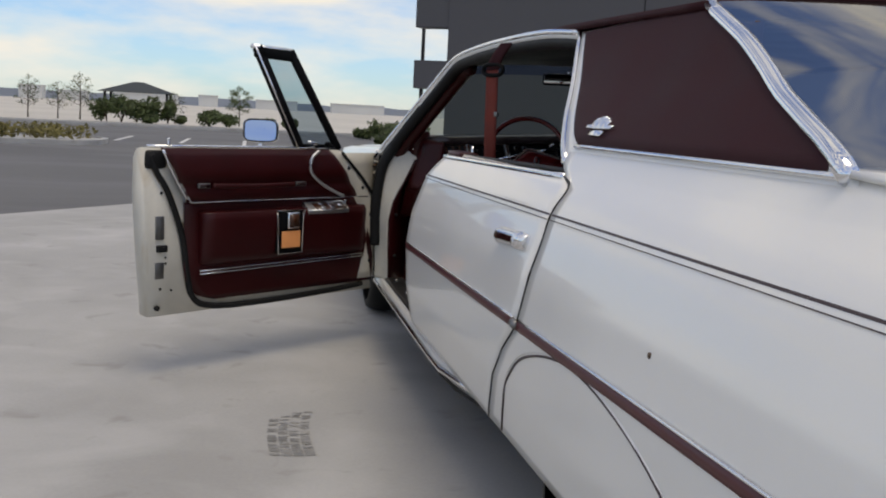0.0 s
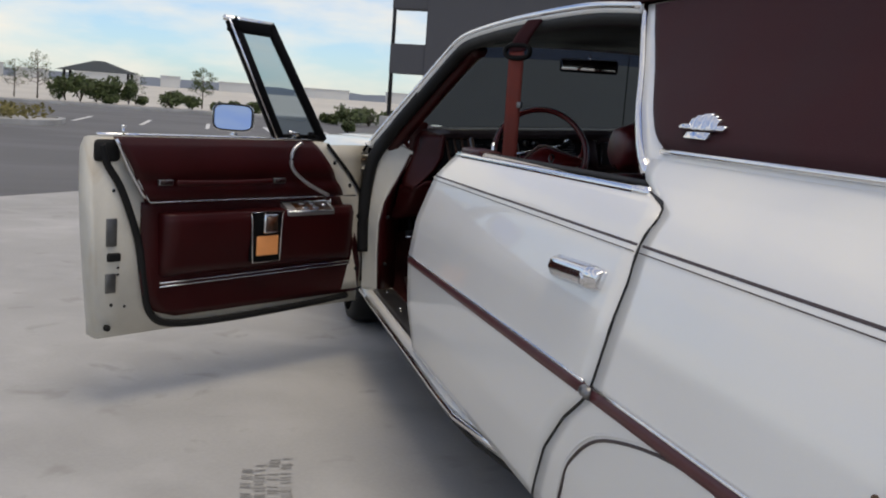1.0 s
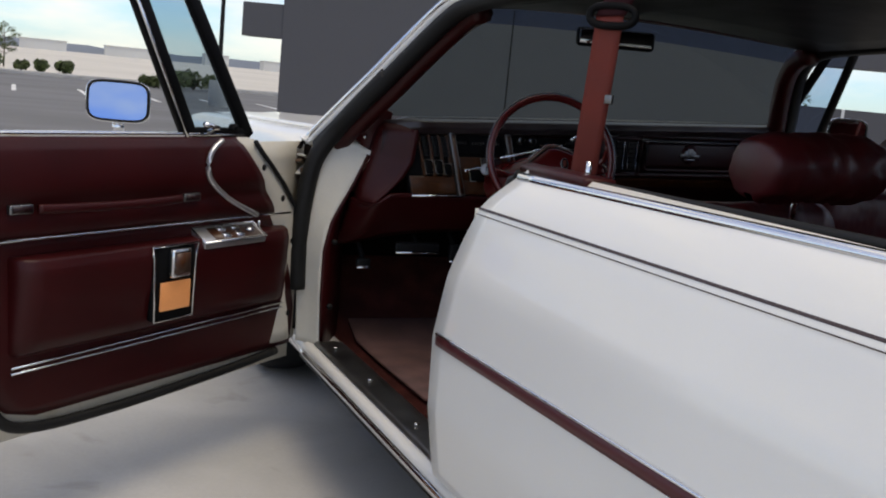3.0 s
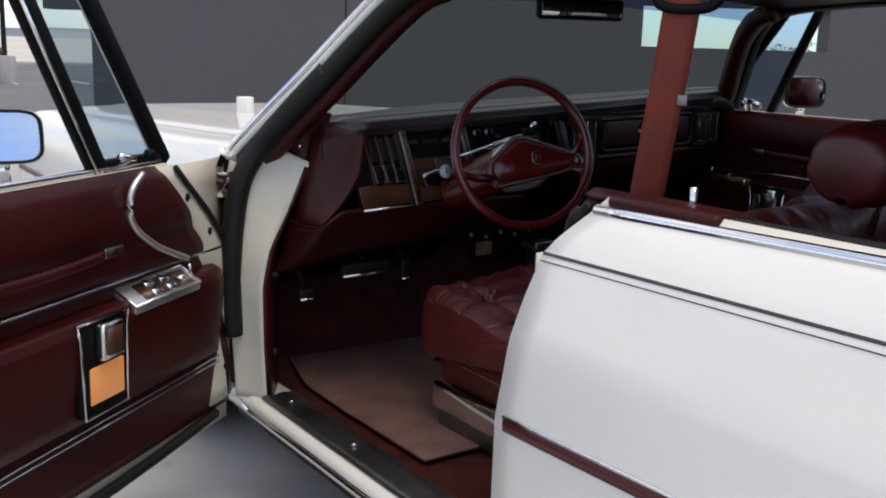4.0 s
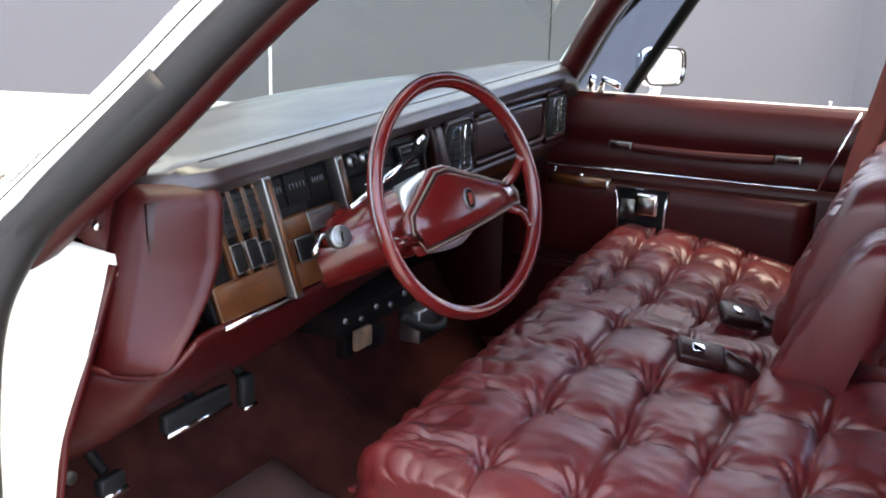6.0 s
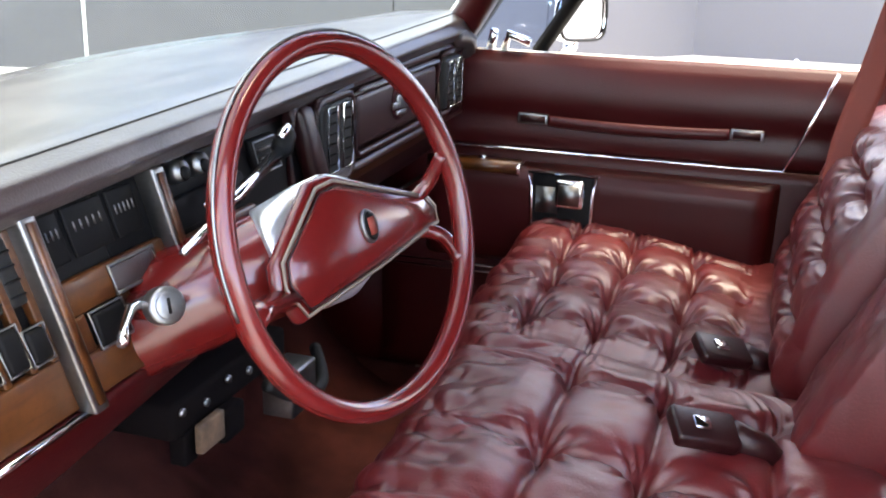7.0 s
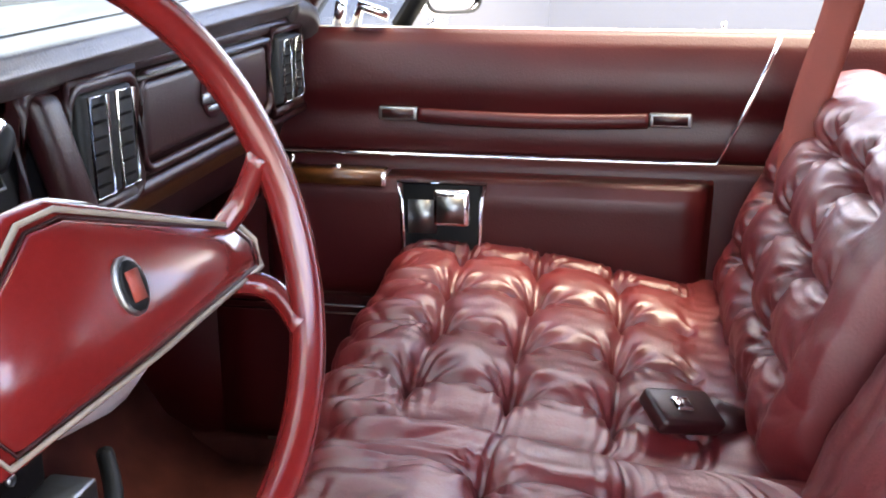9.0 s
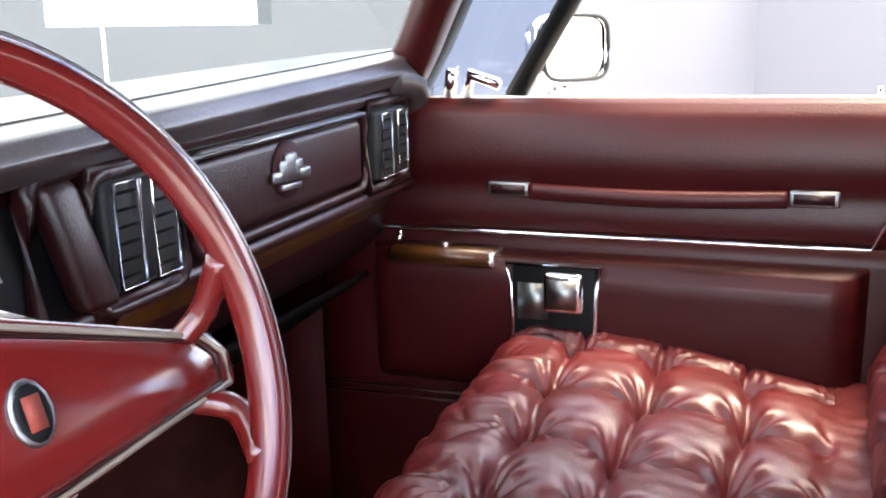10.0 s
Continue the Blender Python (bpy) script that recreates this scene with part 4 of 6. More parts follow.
def flat_bar(p, q, wide, thick=0.022):
    """A flat bar from p to q in the door's plane."""
    along = (q - p).normalized()
    across = along.cross(DN).normalized()
    bm = bmesh.new()
    vs = [bm.verts.new(e + across * a * wide / 2 + DN * w * thick / 2) for e in (p, q) for a in (-1, 1) for w in (-1, 1)]
    for f in ((0, 1, 3, 2), (4, 6, 7, 5), (0, 4, 5, 1), (2, 3, 7, 6), (0, 2, 6, 4), (1, 5, 7, 3)):
        bm.faces.new([vs[i] for i in f])
    return bm


vent = part("vent_frame", flat_bar(fr0, fr1, 0.040), BLACK, door, "black quarter light frame", bevel=0.006)
part("vent_bar", flat_bar(fr3, fr2, 0.052), BLACK, vent, bevel=0.006)
part("vent_channel", tube([fr3 + DU * 0.018 + DN * 0.012, fr2 + DU * 0.018 + DN * 0.012], 0.005, 6), CHROME, vent, "worn bright channel")
part("vent_head", flat_bar(fr1 - DU * 0.012 - Vector((0, 0, 0.024)), fr2 + DU * 0.012 - Vector((0, 0, 0.024)), 0.050), BLACK, vent, bevel=0.006)
part("vent_foot", flat_bar(fr0 + Vector((0, 0, 0.012)), fr3 + Vector((0, 0, 0.012)), 0.030), BLACK, vent, bevel=0.005)
part("vent_top", tube([fr1 - DU * 0.01, fr2 + DU * 0.03], 0.011, 8), CHROME, vent, "chrome capped top")
part("vent_edge", tube([p - DN * 0.016 for p in (fr0, fr1)], 0.011, 8), CHROME, vent, "chrome outer edge")
vb = bmesh.new()
vb.faces.new([vb.verts.new(p) for p in (fr0, fr1, fr2, fr3)])
vg = part("vent_glass", vb, TINTED, vent, "quarter light glass", smooth=False)
vg.visible_shadow = False
part("vent_latch", tube([open_door(0.47, 0.0, 1.005), open_door(0.46, 0.03, 1.02), open_door(0.52, 0.035, 1.03)], 0.007, 8), CHROME, vent)
part("vent_knob", disc(open_door(0.37, 0.0, 1.018), DN, 0.013, 0.018, 12), BLACK, vent)


def wing_mirror(name, centre, right, up, ahead, w, h, parent, glass, depth=0.07):
    """A chrome mirror head: glass looks back along -ahead."""
    c, r, p, a = Vector(centre), Vector(right), Vector(up), Vector(ahead)

    def ring(k, d):
        out = []
        for i in range(28):
            t = 2 * math.pi * i / 28
            cx, cy = math.cos(t), math.sin(t)
            out.append(c + r * (w * k * math.copysign(abs(cx) ** 0.45, cx)) + p * (h * k * math.copysign(abs(cy) ** 0.45, cy)) + a * d)
        return out
    bm = bmesh.new()
    vs = quads(bm, [ring(0.88, 0.004), ring(0.92, -0.004), ring(1.0, 0.004), ring(1.0, 0.02), ring(0.85, depth * 0.75), ring(0.35, depth)], close_v=True)
    bm.faces.new(vs[-1])
    head = part(name, bm, CHROME, parent, "chrome wing mirror")
    bm = bmesh.new()
    bm.faces.new([bm.verts.new(q) for q in ring(0.885, 0.002)])
    part("mirror_glass", bm, glass, head, smooth=False)
    part("mirror_gasket", tube(ring(0.93, -0.003), 0.0035, 6, closed=True), RUBBER, head)
    part("mirror_stalk", tube([c + a * 0.03 - p * h * 0.9, c + a * 0.05 - p * (h + 0.035)], 0.016, 8), CHROME, head)
    return head


wing_mirror("wing_mirror", open_door(0.66, -0.15, 1.072), (0.985, -0.15, 0), (0, 0.14, 0.99), (0.15, 0.975, -0.14), 0.085, 0.057, door, SKYMIRROR)

# passenger's door, shut
pd = bmesh.new()
quads(pd, [[(half(z, y), y, z) for z in span(0.34, 1.02, 16)] + [(0.875, y, 1.06), (0.84, y, 1.092), (0.81, y, 1.095), (0.805, y, 0.36)] for y in span(1.26, 0.0, 10)])
pdoor = part("passenger_door", pd, PAINT, car, "closed ivory passenger door with maroon trim", solid=0.006)
PAS = dict(u0=-0.05, u1=0.88, uc=0.80, far=1.24, z0=0.36, z1=1.095, trim=0.895, low=0.625, two=False, lowend=0.80, pull=0.963, p0=0.30, p1=0.726,
           arm=(0.06, 0.80, 0.865, 0.64), bez=(0.31, 0.44, 0.690, 0.858), lamp=True, sw=(0.11, 0.285, 0.858), switches=1, hs=0.42, hh=0.40)
door_trim(shut_door, pdoor, PAS)
part("lock_pin", tube([(0.825, 0.42, 1.09), (0.825, 0.42, 1.108)], 0.0035, 8), CHROME, pdoor)
g0, g1, g2, g3 = Vector((0.83, 1.16, 1.095)), Vector((0.72, 0.80, 1.44)), Vector((0.715, 0.68, 1.45)), Vector((0.83, 0.93, 1.095))
pv = part("vent_frame", tube([g0, g1], 0.016, 8), BLACK, pdoor, "black quarter light frame")
part("vent_bar", tube([g3, g2], 0.016, 8), BLACK, pv)
vb = bmesh.new()
vb.faces.new([vb.verts.new(p) for p in (g0, g1, g2, g3)])
vg = part("vent_glass", vb, SMOKED, pv, "quarter light glass", smooth=False)
vg.visible_shadow = False
part("vent_latch", tube([(0.81, 1.0, 1.10), (0.79, 0.985, 1.13), (0.79, 0.94, 1.115)], 0.009, 8), CHROME, pv, "chrome quarter light latch")
part("vent_latch", tube([(0.815, 1.03, 1.10), (0.80, 1.02, 1.135)], 0.010, 8), CHROME, pv, "chrome quarter light latch")
wing_mirror("wing_mirror", (0.905, 0.855, 1.165), (0.80, -0.60, 0), (0, 0, 1), (0.60, 0.80, -0.02), 0.068, 0.053, pdoor, DIMMIRROR)

# ---- door aperture on the driver's side ----
jb = bmesh.new()
outer = [(-0.975, 1.215, 0.325), (-0.980, 1.225, 0.50), (-0.985, 1.222, 0.66), (-0.976, 1.22, 0.80), (-0.952, 1.215, 0.925), (-0.868, 1.20, 1.010)]
inner = [(-0.915, 1.14, 0.325), (-0.924, 1.14, 0.487), (-0.926, 1.14, 0.64), (-0.905, 1.14, 0.739), (-0.838, 1.14, 0.869), (-0.783, 1.138, 0.962)]
quads(jb, [[Vector(a).lerp(Vector(b), k) + Vector((0, 0.012 * math.sin(math.pi * k), 0)) for k in (0, 0.1, 0.35, 0.65, 0.9, 1)] for a, b in zip(smooth_line(outer), smooth_line(inner))])
jamb = part("door_jamb", jb, JAMB, car, "ivory door jamb with rust marks", solid=0.012)
part("weather_seal", tube(smooth_line([Vector(p) + Vector((-0.006, -0.014, 0)) for p in outer[1:5]] + [(-0.905, 1.18, 1.02), (-0.855, 1.115, 1.11), (-0.795, 1.035, 1.21)]), 0.029, 10), RUBBER, jamb, "black rubber seal")
for z in (0.665, 0.45):
    part("switch_plunger", disc((-0.885, 1.165, z), (0, -1, 0), 0.010, 0.012, 10), RUBBER, jamb)
# near-black sheet added for the shade of the cavity at the wing's end
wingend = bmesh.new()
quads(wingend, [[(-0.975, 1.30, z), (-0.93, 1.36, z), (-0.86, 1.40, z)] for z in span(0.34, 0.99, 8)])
part("wing_shade", wingend, UNDER, car, "near-black sheet added for the shade inside the wing", solid=0.008)
for z in (0.86, 0.48):
    h = part("hinge", boxed(-0.975, -0.90, 1.24, 1.32, z - 0.035, z + 0.035), RUST, car, "rusty door hinge", bevel=0.006)
    part("hinge_pin", tube([(-0.955, 1.255, z - 0.06), (-0.955, 1.255, z + 0.06)], 0.010, 8), RUST, h)
    part("hinge_arm", boxed(-0.99, -0.935, 1.225, 1.265, z + 0.01, z + 0.03), RUST, h, bevel=0.003)
# black plate put in to give the hollow behind the hinges its shade
part("hollow_shade", boxed(-0.93, -0.87, 1.30, 1.31, 0.36, 0.97), RUBBER, car, "black plate standing for the shaded hollow behind the hinges")
rg = random.Random(5)
for k in range(15):
    z = 0.66 + 0.021 * k
    a, b = rg.uniform(-0.02, 0.02), rg.uniform(0.02, 0.05)
    bm = tube(smooth_line([(-0.985 + a, 1.255, z), (-0.955 + a, 1.255 + b, z + rg.uniform(-0.02, 0.03)), (-0.915, 1.285, z + rg.uniform(-0.02, 0.02)), (-0.895, 1.27, z + rg.uniform(-0.03, 0.0))], 4), rg.uniform(0.0025, 0.005), 6, wide=rg.uniform(1.0, 4.5))
    part("bracket", bm, (RUST, JAMB, UNDER)[k % 3], car, ("bent rusty bracket", "bent ivory bracket", "bent black bracket")[k % 3])
for k in range(8):
    x = -0.995 + 0.017 * k
    bm = bmesh.new()
    quads(bm, [[(x, 1.25 + 0.01 * (k % 2), 0.985 - 0.015 * k * (k % 2)), (x + 0.004, 1.285, 0.992)], [(x + 0.022, 1.255 - 0.012 * (k % 3), 0.975 + 0.01 * (k % 2)), (x + 0.022, 1.29, 0.994)]])
    part("torn_lip", bm, PAINT, car, "cracked ivory filler edge", solid=0.005, smooth=False)
part("check_spring", tube([(-0.93 + 0.008 * math.cos(k), 1.27 + 0.008 * math.sin(k), 0.70 + k * 0.004) for k in span(0, 36, 90)], 0.003, 5), RUST, car, "rusty check spring")

# ---- centre post between the doors on the driver's side ----
def post_in(z):
    """Forward edge of the post's lining."""
    return ease(z, [(0.30, 0.175), (0.60, 0.170), (0.70, 0.160), (0.78, 0.130), (0.87, 0.090), (0.95, 0.055), (1.0, 0.034), (1.04, 0.020)])


bp = bmesh.new()
quads(bp, [[(-0.803, post_in(z) - 0.014, z), (-0.816, post_in(z) - 0.024, z), (-0.850, post_in(z) * 0.80 - 0.030, z), (-0.882, post_in(z) * 0.48 - 0.016, z), (-0.912, post_in(z) * 0.22 - 0.002, z), (-0.94, 0.010, z)] for z in span(0.33, 0.945, 18)])
bpost = part("centre_post", bp, JAMB, car, "ivory centre post with rust marks", solid=0.012)
part("post_latch", tube(smooth_line([(-0.852, 0.018, 0.950), (-0.862, 0.014, 0.972), (-0.872, 0.006, 0.968), (-0.874, 0.000, 0.945)]), 0.007, 8), BRUSHED, bpost, "worn metal striker")
part("post_seal", tube(smooth_line([(-0.868, -0.030, 1.030), (-0.866, 0.000, 0.995), (-0.868, 0.012, 0.940), (-0.880, 0.014, 0.900)]), [0.010] * 4 + [0.018] * 8 + [0.014] * 5 + [0.006] * 2, 8), RUBBER, bpost, "black rubber seal")
lp = bmesh.new()
quads(lp, [[(-0.806, post_in(z) - 0.010, z), (-0.803, post_in(z) + 0.002, z), (-0.795, post_in(z) + 0.012, z), (-0.782, post_in(z) + 0.010, z), (-0.776, post_in(z) - 0.02, z), (-0.776, -0.12, z)] for z in span(0.33, 1.036, 20)])
lining = part("post_lining", lp, TRIM, bpost, "maroon post lining", solid=0.006)
part("post_cap", grid(lambda u, v: (-0.788 - 0.066 * u, 0.024 - 0.27 * v - 0.03 * u, 1.038 + 0.006 * math.sin(math.pi * u)), 6, 6), TRIM, lining, "rounded maroon top", solid=0.012)

# ---- cabin ----
fl = bmesh.new()
quads(fl, [[(x, y, z + 0.10 * math.exp(-(x / 0.13) ** 2)) for x in span(-0.84, 0.84, 28)] for y, z in ((-2.0, 0.30), (-0.2, 0.30), (0.3, 0.30), (1.0, 0.295), (1.25, 0.30), (1.38, 0.38), (1.50, 0.56))])
floor = part("floor_carpet", fl, CARPET, car, "maroon cut-pile carpet")
mt = bmesh.new()
quads(mt, [[(x, y, z + 0.014) for x in span(-0.76, -0.20, 10)] for y, z in ((0.60, 0.302), (1.0, 0.297), (1.22, 0.302), (1.33, 0.35))])
part("floor_mat", mt, RUBMAT, floor, "brown ribbed rubber mat", solid=0.008)
for sgn in (-1, 1):
    kp = bmesh.new()
    quads(kp, [[(sgn * x, 1.135, z), (sgn * (x * 0.6 + 0.80 * 0.4), 1.20, z), (sgn * 0.815, 1.30, z), (sgn * 0.815, 1.50, z)] for x, z in ((0.914, 0.30), (0.924, 0.487), (0.926, 0.64), (0.905, 0.739), (0.840, 0.869), (0.800, 0.955))])
    part("kick_panel", kp, TRIM, car, "maroon kick panel", solid=0.01)
    part("side_lining", boxed(min(sgn * 0.80, sgn * 0.83), max(sgn * 0.80, sgn * 0.83), -1.9, -0.09, 0.30, 1.035 if sgn < 0 else 1.06), TRIM, car, "maroon rear side panel", bevel=0.01)
    part("pillar_lining", boxed(min(sgn * 0.55, sgn * 0.58), max(sgn * 0.55, sgn * 0.58), -1.9, -1.20, 1.03, 1.42), TRIM, car, "maroon rear pillar lining", bevel=0.01)
part("sill_lining", boxed(0.795, 0.845, -0.10, 1.48, 0.285, 0.350), CARPET, car, "maroon carpet over the sill", bevel=0.012)
part("tread_strip", boxed(0.800, 0.812, 0.20, 1.18, 0.351, 0.356), BRUSHED, car, "thin worn tread strip", bevel=0.002)
part("parcel_shelf", boxed(-0.78, 0.78, -2.6, -2.0, 1.04, 1.07), BLACK, car)


def tuft(a, b, p, q):
    """Height of buttoned leather: full pillows, creased folds between the buttons, short gathers round each."""
    da, db = a - round(a / p) * p, b - round(b / q) * q
    d = math.hypot(da, db)
    crown = 0.40 * (abs(math.sin(math.pi * a / p)) * abs(math.sin(math.pi * b / q))) ** 0.42
    fold = max(math.exp(-(abs(da) / 0.009) ** 1.15) * (0.72 + 0.28 * math.cos(2 * math.pi * b / q)), math.exp(-(abs(db) / 0.009) ** 1.15) * (0.72 + 0.28 * math.cos(2 * math.pi * a / p)))
    th = math.atan2(db, da)
    k = round(a / p) * 3.1 + round(b / q) * 1.7
    gather = 0.13 * math.sin(10 * th + k + 1.4 * math.sin(2 * th + k)) * math.exp(-((d - 0.030) / 0.020) ** 2)
    return 0.55 + crown - 0.50 * fold - 0.85 * math.exp(-(d / 0.020) ** 1.2) + gather


def buttons(x0, x1, s0, s1, xo, so, p, q):
    for i in range(-12, 13):
        for j in range(-12, 13):
            if x0 < xo + i * p < x1 and s0 < so + j * q < s1:
                yield xo + i * p, so + j * q


def path_at(prof, s):
    """Point and outward normal at a length along a side-on profile of (y, z)."""
    for (y0, z0), (y1, z1) in zip(prof, prof[1:]):
        d = math.hypot(y1 - y0, z1 - z0)
        if s <= d or (y1, z1) == prof[-1]:
            k = min(1, s / d)
            return y0 + (y1 - y0) * k, z0 + (z1 - z0) * k
        s -= d


def profile_line(prof, k=8):
    return [(p.x, p.y) for p in smooth_line([(y, z, 0) for y, z in prof], k)]


def upholstered(name, x0, x1, prof, parent, t0, t1, cell=(0.165, 0.112), at=(0.0, 0.0), depth=0.040, nx=220, ns=240, label="", tilt=0.0, edge=0.07, rim_width=0.035):
    """A tufted cushion: a side-on profile swept across, rounded at both ends, tufted between two lengths along it."""
    line = profile_line(prof)
    cum = [0.0]
    for a, b in zip(line, line[1:]):
        cum.append(cum[-1] + math.dist(a, b))
    total = cum[-1]
    cy = sum(p[0] for p in line) / len(line)
    cz = sum(p[1] for p in line) / len(line)
    bm = bmesh.new()
    rows = []
    w = x1 - x0
    spots = list(buttons(x0 + 0.06, x1 - 0.06, t0 + 0.02, t1 - 0.02, *at, *cell))
    near_s, low_x, high_x = (min(b for a, b in spots), min(a for a, b in spots), max(a for a, b in spots)) if spots else (-9, -9, 9)

    def pleat(off, out, reach):
        """Depth of the pleat that runs from an outer button over the border roll, with gathers on both sides."""
        k = max(0.0, 1 - out / reach)
        return k * (0.016 * math.exp(-(abs(off) / 0.006) ** 1.1) + 0.0030 * math.cos(off * 420) * math.exp(-(off / 0.030) ** 2))
    for i in range(nx + 1):
        e = i / nx
        # bunch samples at the two rounded ends
        x = x0 + w * (0.5 - 0.5 * math.cos(math.pi * e)) * 0.35 + w * e * 0.65
        d = min(x - x0, x1 - x)
        rim = 1 - math.sqrt(max(0, 1 - (1 - min(1, d / edge)) ** 2))
        row = []
        for j in range(ns + 1):
            s = total * j / ns
            y, z = path_at(line, s)
            y2, z2 = path_at(line, min(total, s + 0.004))
            y1, z1 = path_at(line, max(0, s - 0.004))
            n = Vector((0, -(z2 - z1), (y2 - y1)))
            n = n.normalized() if n.length > 1e-9 else Vector((0, 0, 1))
            if n.dot(Vector((0, y - cy, z - cz))) < 0:
                n = -n
            fade = max(0, min(1, (s - t0) / 0.06)) * max(0, min(1, (t1 - s) / 0.03)) * max(0, min(1, (d - rim_width) / 0.06))
            sk = 0.014 * noise.noise(Vector((x * 6, s * 6, 4.0)))
            h = depth * (tuft(x - at[0] + sk * 0.6, s - at[1] + sk, *cell) - 0.70) * fade
            wr = 0.0032 * noise.noise(Vector((x * 20, s * 12, 3.0))) + 0.0014 * noise.noise(Vector((x * 48, s * 30, 9.0))) + 0.0035 * noise.noise(Vector((x * 7, s * 7, 1.5)))
            # gathered folds across the front roll and the sides
            if fade < 1:
                wr += 0.0055 * (1 - fade) * math.sin(x * 95 + 2.5 * noise.noise(Vector((x * 8, s * 5, 1.0)))) * math.exp(-((s - t0) / 0.10) ** 2)
            if fade < 1:
                wr -= (1 - fade) * math.exp(-(max(0.0, s - t0) / 0.10) ** 2) * (0.0060 * (1 - abs(noise.noise(Vector((x * 15 + s * 9, s * 6 - x * 4, 12.0))))) ** 7 + 0.0045 * (1 - abs(noise.noise(Vector((x * 24 - s * 14, s * 12, 5.0))))) ** 7)
            wob = 0.012 * noise.noise(Vector((x * 9, s * 9, 6.0)))
            oa = x - at[0] - round((x - at[0]) / cell[0]) * cell[0] + wob
            along = s - at[1] - round((s - at[1]) / cell[1]) * cell[1] + wob
            if s < near_s and low_x - 0.05 < x < high_x + 0.05:
                wr -= pleat(oa, near_s - s, 0.27)
            if near_s - 0.05 < s < t1 and (x < low_x or x > high_x):
                wr -= pleat(along, max(low_x - x, x - high_x), 0.15)
            p = Vector((x, y, z + tilt * (x + 0.3))) + n * (h + wr)
            p = p.lerp(Vector((x, cy, cz + tilt * (x + 0.3))), rim * 0.30)
            row.append(p)
        rows.append(row)
    vs = quads(bm, rows)
    for row in (vs[0], vs[-1]):
        bm.faces.new(row)
    ob = part(name, bm, LEATHER, parent, label)
    for x, s in spots:
        y, z = path_at(line, s)
        y2, z2 = path_at(line, min(total, s + 0.004))
        n = Vector((0, -(z2 - z), (y2 - y)))
        if n.length < 1e-9:
            continue
        n.normalize()
        if n.dot(Vector((0, y - cy, z - cz))) < 0:
            n = -n
        c = Vector((x, y, z + tilt * (x + 0.3))) - n * (depth * 1.18)
        part("button", disc(c - n * 0.003, n, 0.009, 0.007, 10, r2=0.006), LEATHER, ob)
    return ob


TILT = 0.085


def cushion_line(fwd, back):
    """Side-on outline of a seat cushion from its front valance over the top."""
    return [(0.80 + fwd, 0.485 + fwd * 0.3), (0.848 + fwd, 0.515), (0.868 + fwd, 0.56), (0.870 + fwd, 0.62 + fwd * 0.2), (0.845 + fwd, 0.672 + fwd * 0.4), (0.77 + fwd, 0.690 + fwd * 0.4), (0.60, 0.672 + fwd * 0.2), (0.45, 0.655), (0.34 + back, 0.65), (0.30 + back, 0.60)]


for k, (x0, x1) in enumerate(((-0.620, 0.165), (0.175, 0.80))):
    seat = empty("front_seat")
    seat.parent = car
    seat["label"] = "deep-buttoned maroon leather front seat"
    back = -0.26 if k == 0 else 0.01
    fwd = 0.02 if k == 0 else 0.06
    drop = 0.0 if k == 0 else 0.036
    cushion = [(y, z - drop) for y, z in cushion_line(fwd, back)]
    upholstered("seat_cushion", x0, x1, cushion, seat, (0.30, 0.27)[k], 0.72 - back, cell=((0.20, 0.140), (0.140, 0.120))[k], at=((-0.12, 0.42), (0.57, 0.355))[k], label="buttoned maroon leather cushion", tilt=TILT, rim_width=0.05)
    backp = [(y + back, z) for y, z in ((0.36, 0.60), (0.40, 0.66), (0.385, 0.74), (0.345, 0.85), (0.305, 0.94), (0.265, 0.985), (0.20, 0.99), (0.16, 0.93), (0.17, 0.70), (0.20, 0.58))]
    upholstered("backrest", x0 + 0.005, (-0.015 if k == 0 else x1 - 0.005), backp, seat, 0.06, 0.42, cell=(0.15, 0.105), at=(0.06, 0.15), label="buttoned maroon leather backrest", tilt=TILT * 0.6)
    hr = [(0.095 + back + 0.100 * math.cos(radians(q)), 1.085 + 0.082 * math.sin(radians(q))) for q in range(-80, 261, 34)]
    xc = (x0 + x1) / 2
    upholstered("headrest", xc - 0.150, xc + 0.19, hr, seat, 0.9, 0.91, nx=36, ns=40, label="maroon leather headrest", tilt=TILT * 0.6, edge=0.075)
    part("headrest_post", tube([(xc, 0.12 + back, 0.94 + TILT * 0.6 * (xc + 0.3)), (xc, 0.10 + back, 1.05 + TILT * 0.6 * (xc + 0.3))], 0.008, 8), CHROME, seat)
    part("seat_base", boxed(x0 + 0.03, x1 - 0.02, 0.28, 0.815, 0.42, 0.58), LEATHER, seat, "maroon seat valance", bevel=0.03)
    part("seat_track", boxed(x0 + 0.02, x1 - 0.01, 0.30, 0.78, 0.31, 0.415), BRUSHED if k == 0 else BLACK, seat, "metal seat runner", bevel=0.008)
    for zz, off in ((0.60, 0.0), (0.545, -0.012)):
        part("piping", tube(smooth_line([(x0 + 0.012, 0.35, zz - 0.02 + TILT * (x0 + 0.3)), (x0 + 0.008, 0.70, zz - 0.01 + TILT * (x0 + 0.3)), (x0 + 0.05, 0.862 + fwd + off, zz + TILT * (x0 + 0.3)), (x0 + 0.12, 0.872 + fwd + off, zz + TILT * (x0 + 0.35)), (x1 - 0.10, 0.872 + fwd + off, zz + TILT * (x1 + 0.3))], 5), 0.006, 6), LEATHER, seat, "maroon piping")
    if k == 0:
        part("side_trim", boxed(x0 + 0.012, x0 + 0.03, 0.30, 0.80, 0.36, 0.43), CHROME, seat, "chrome seat side trim", bevel=0.006)

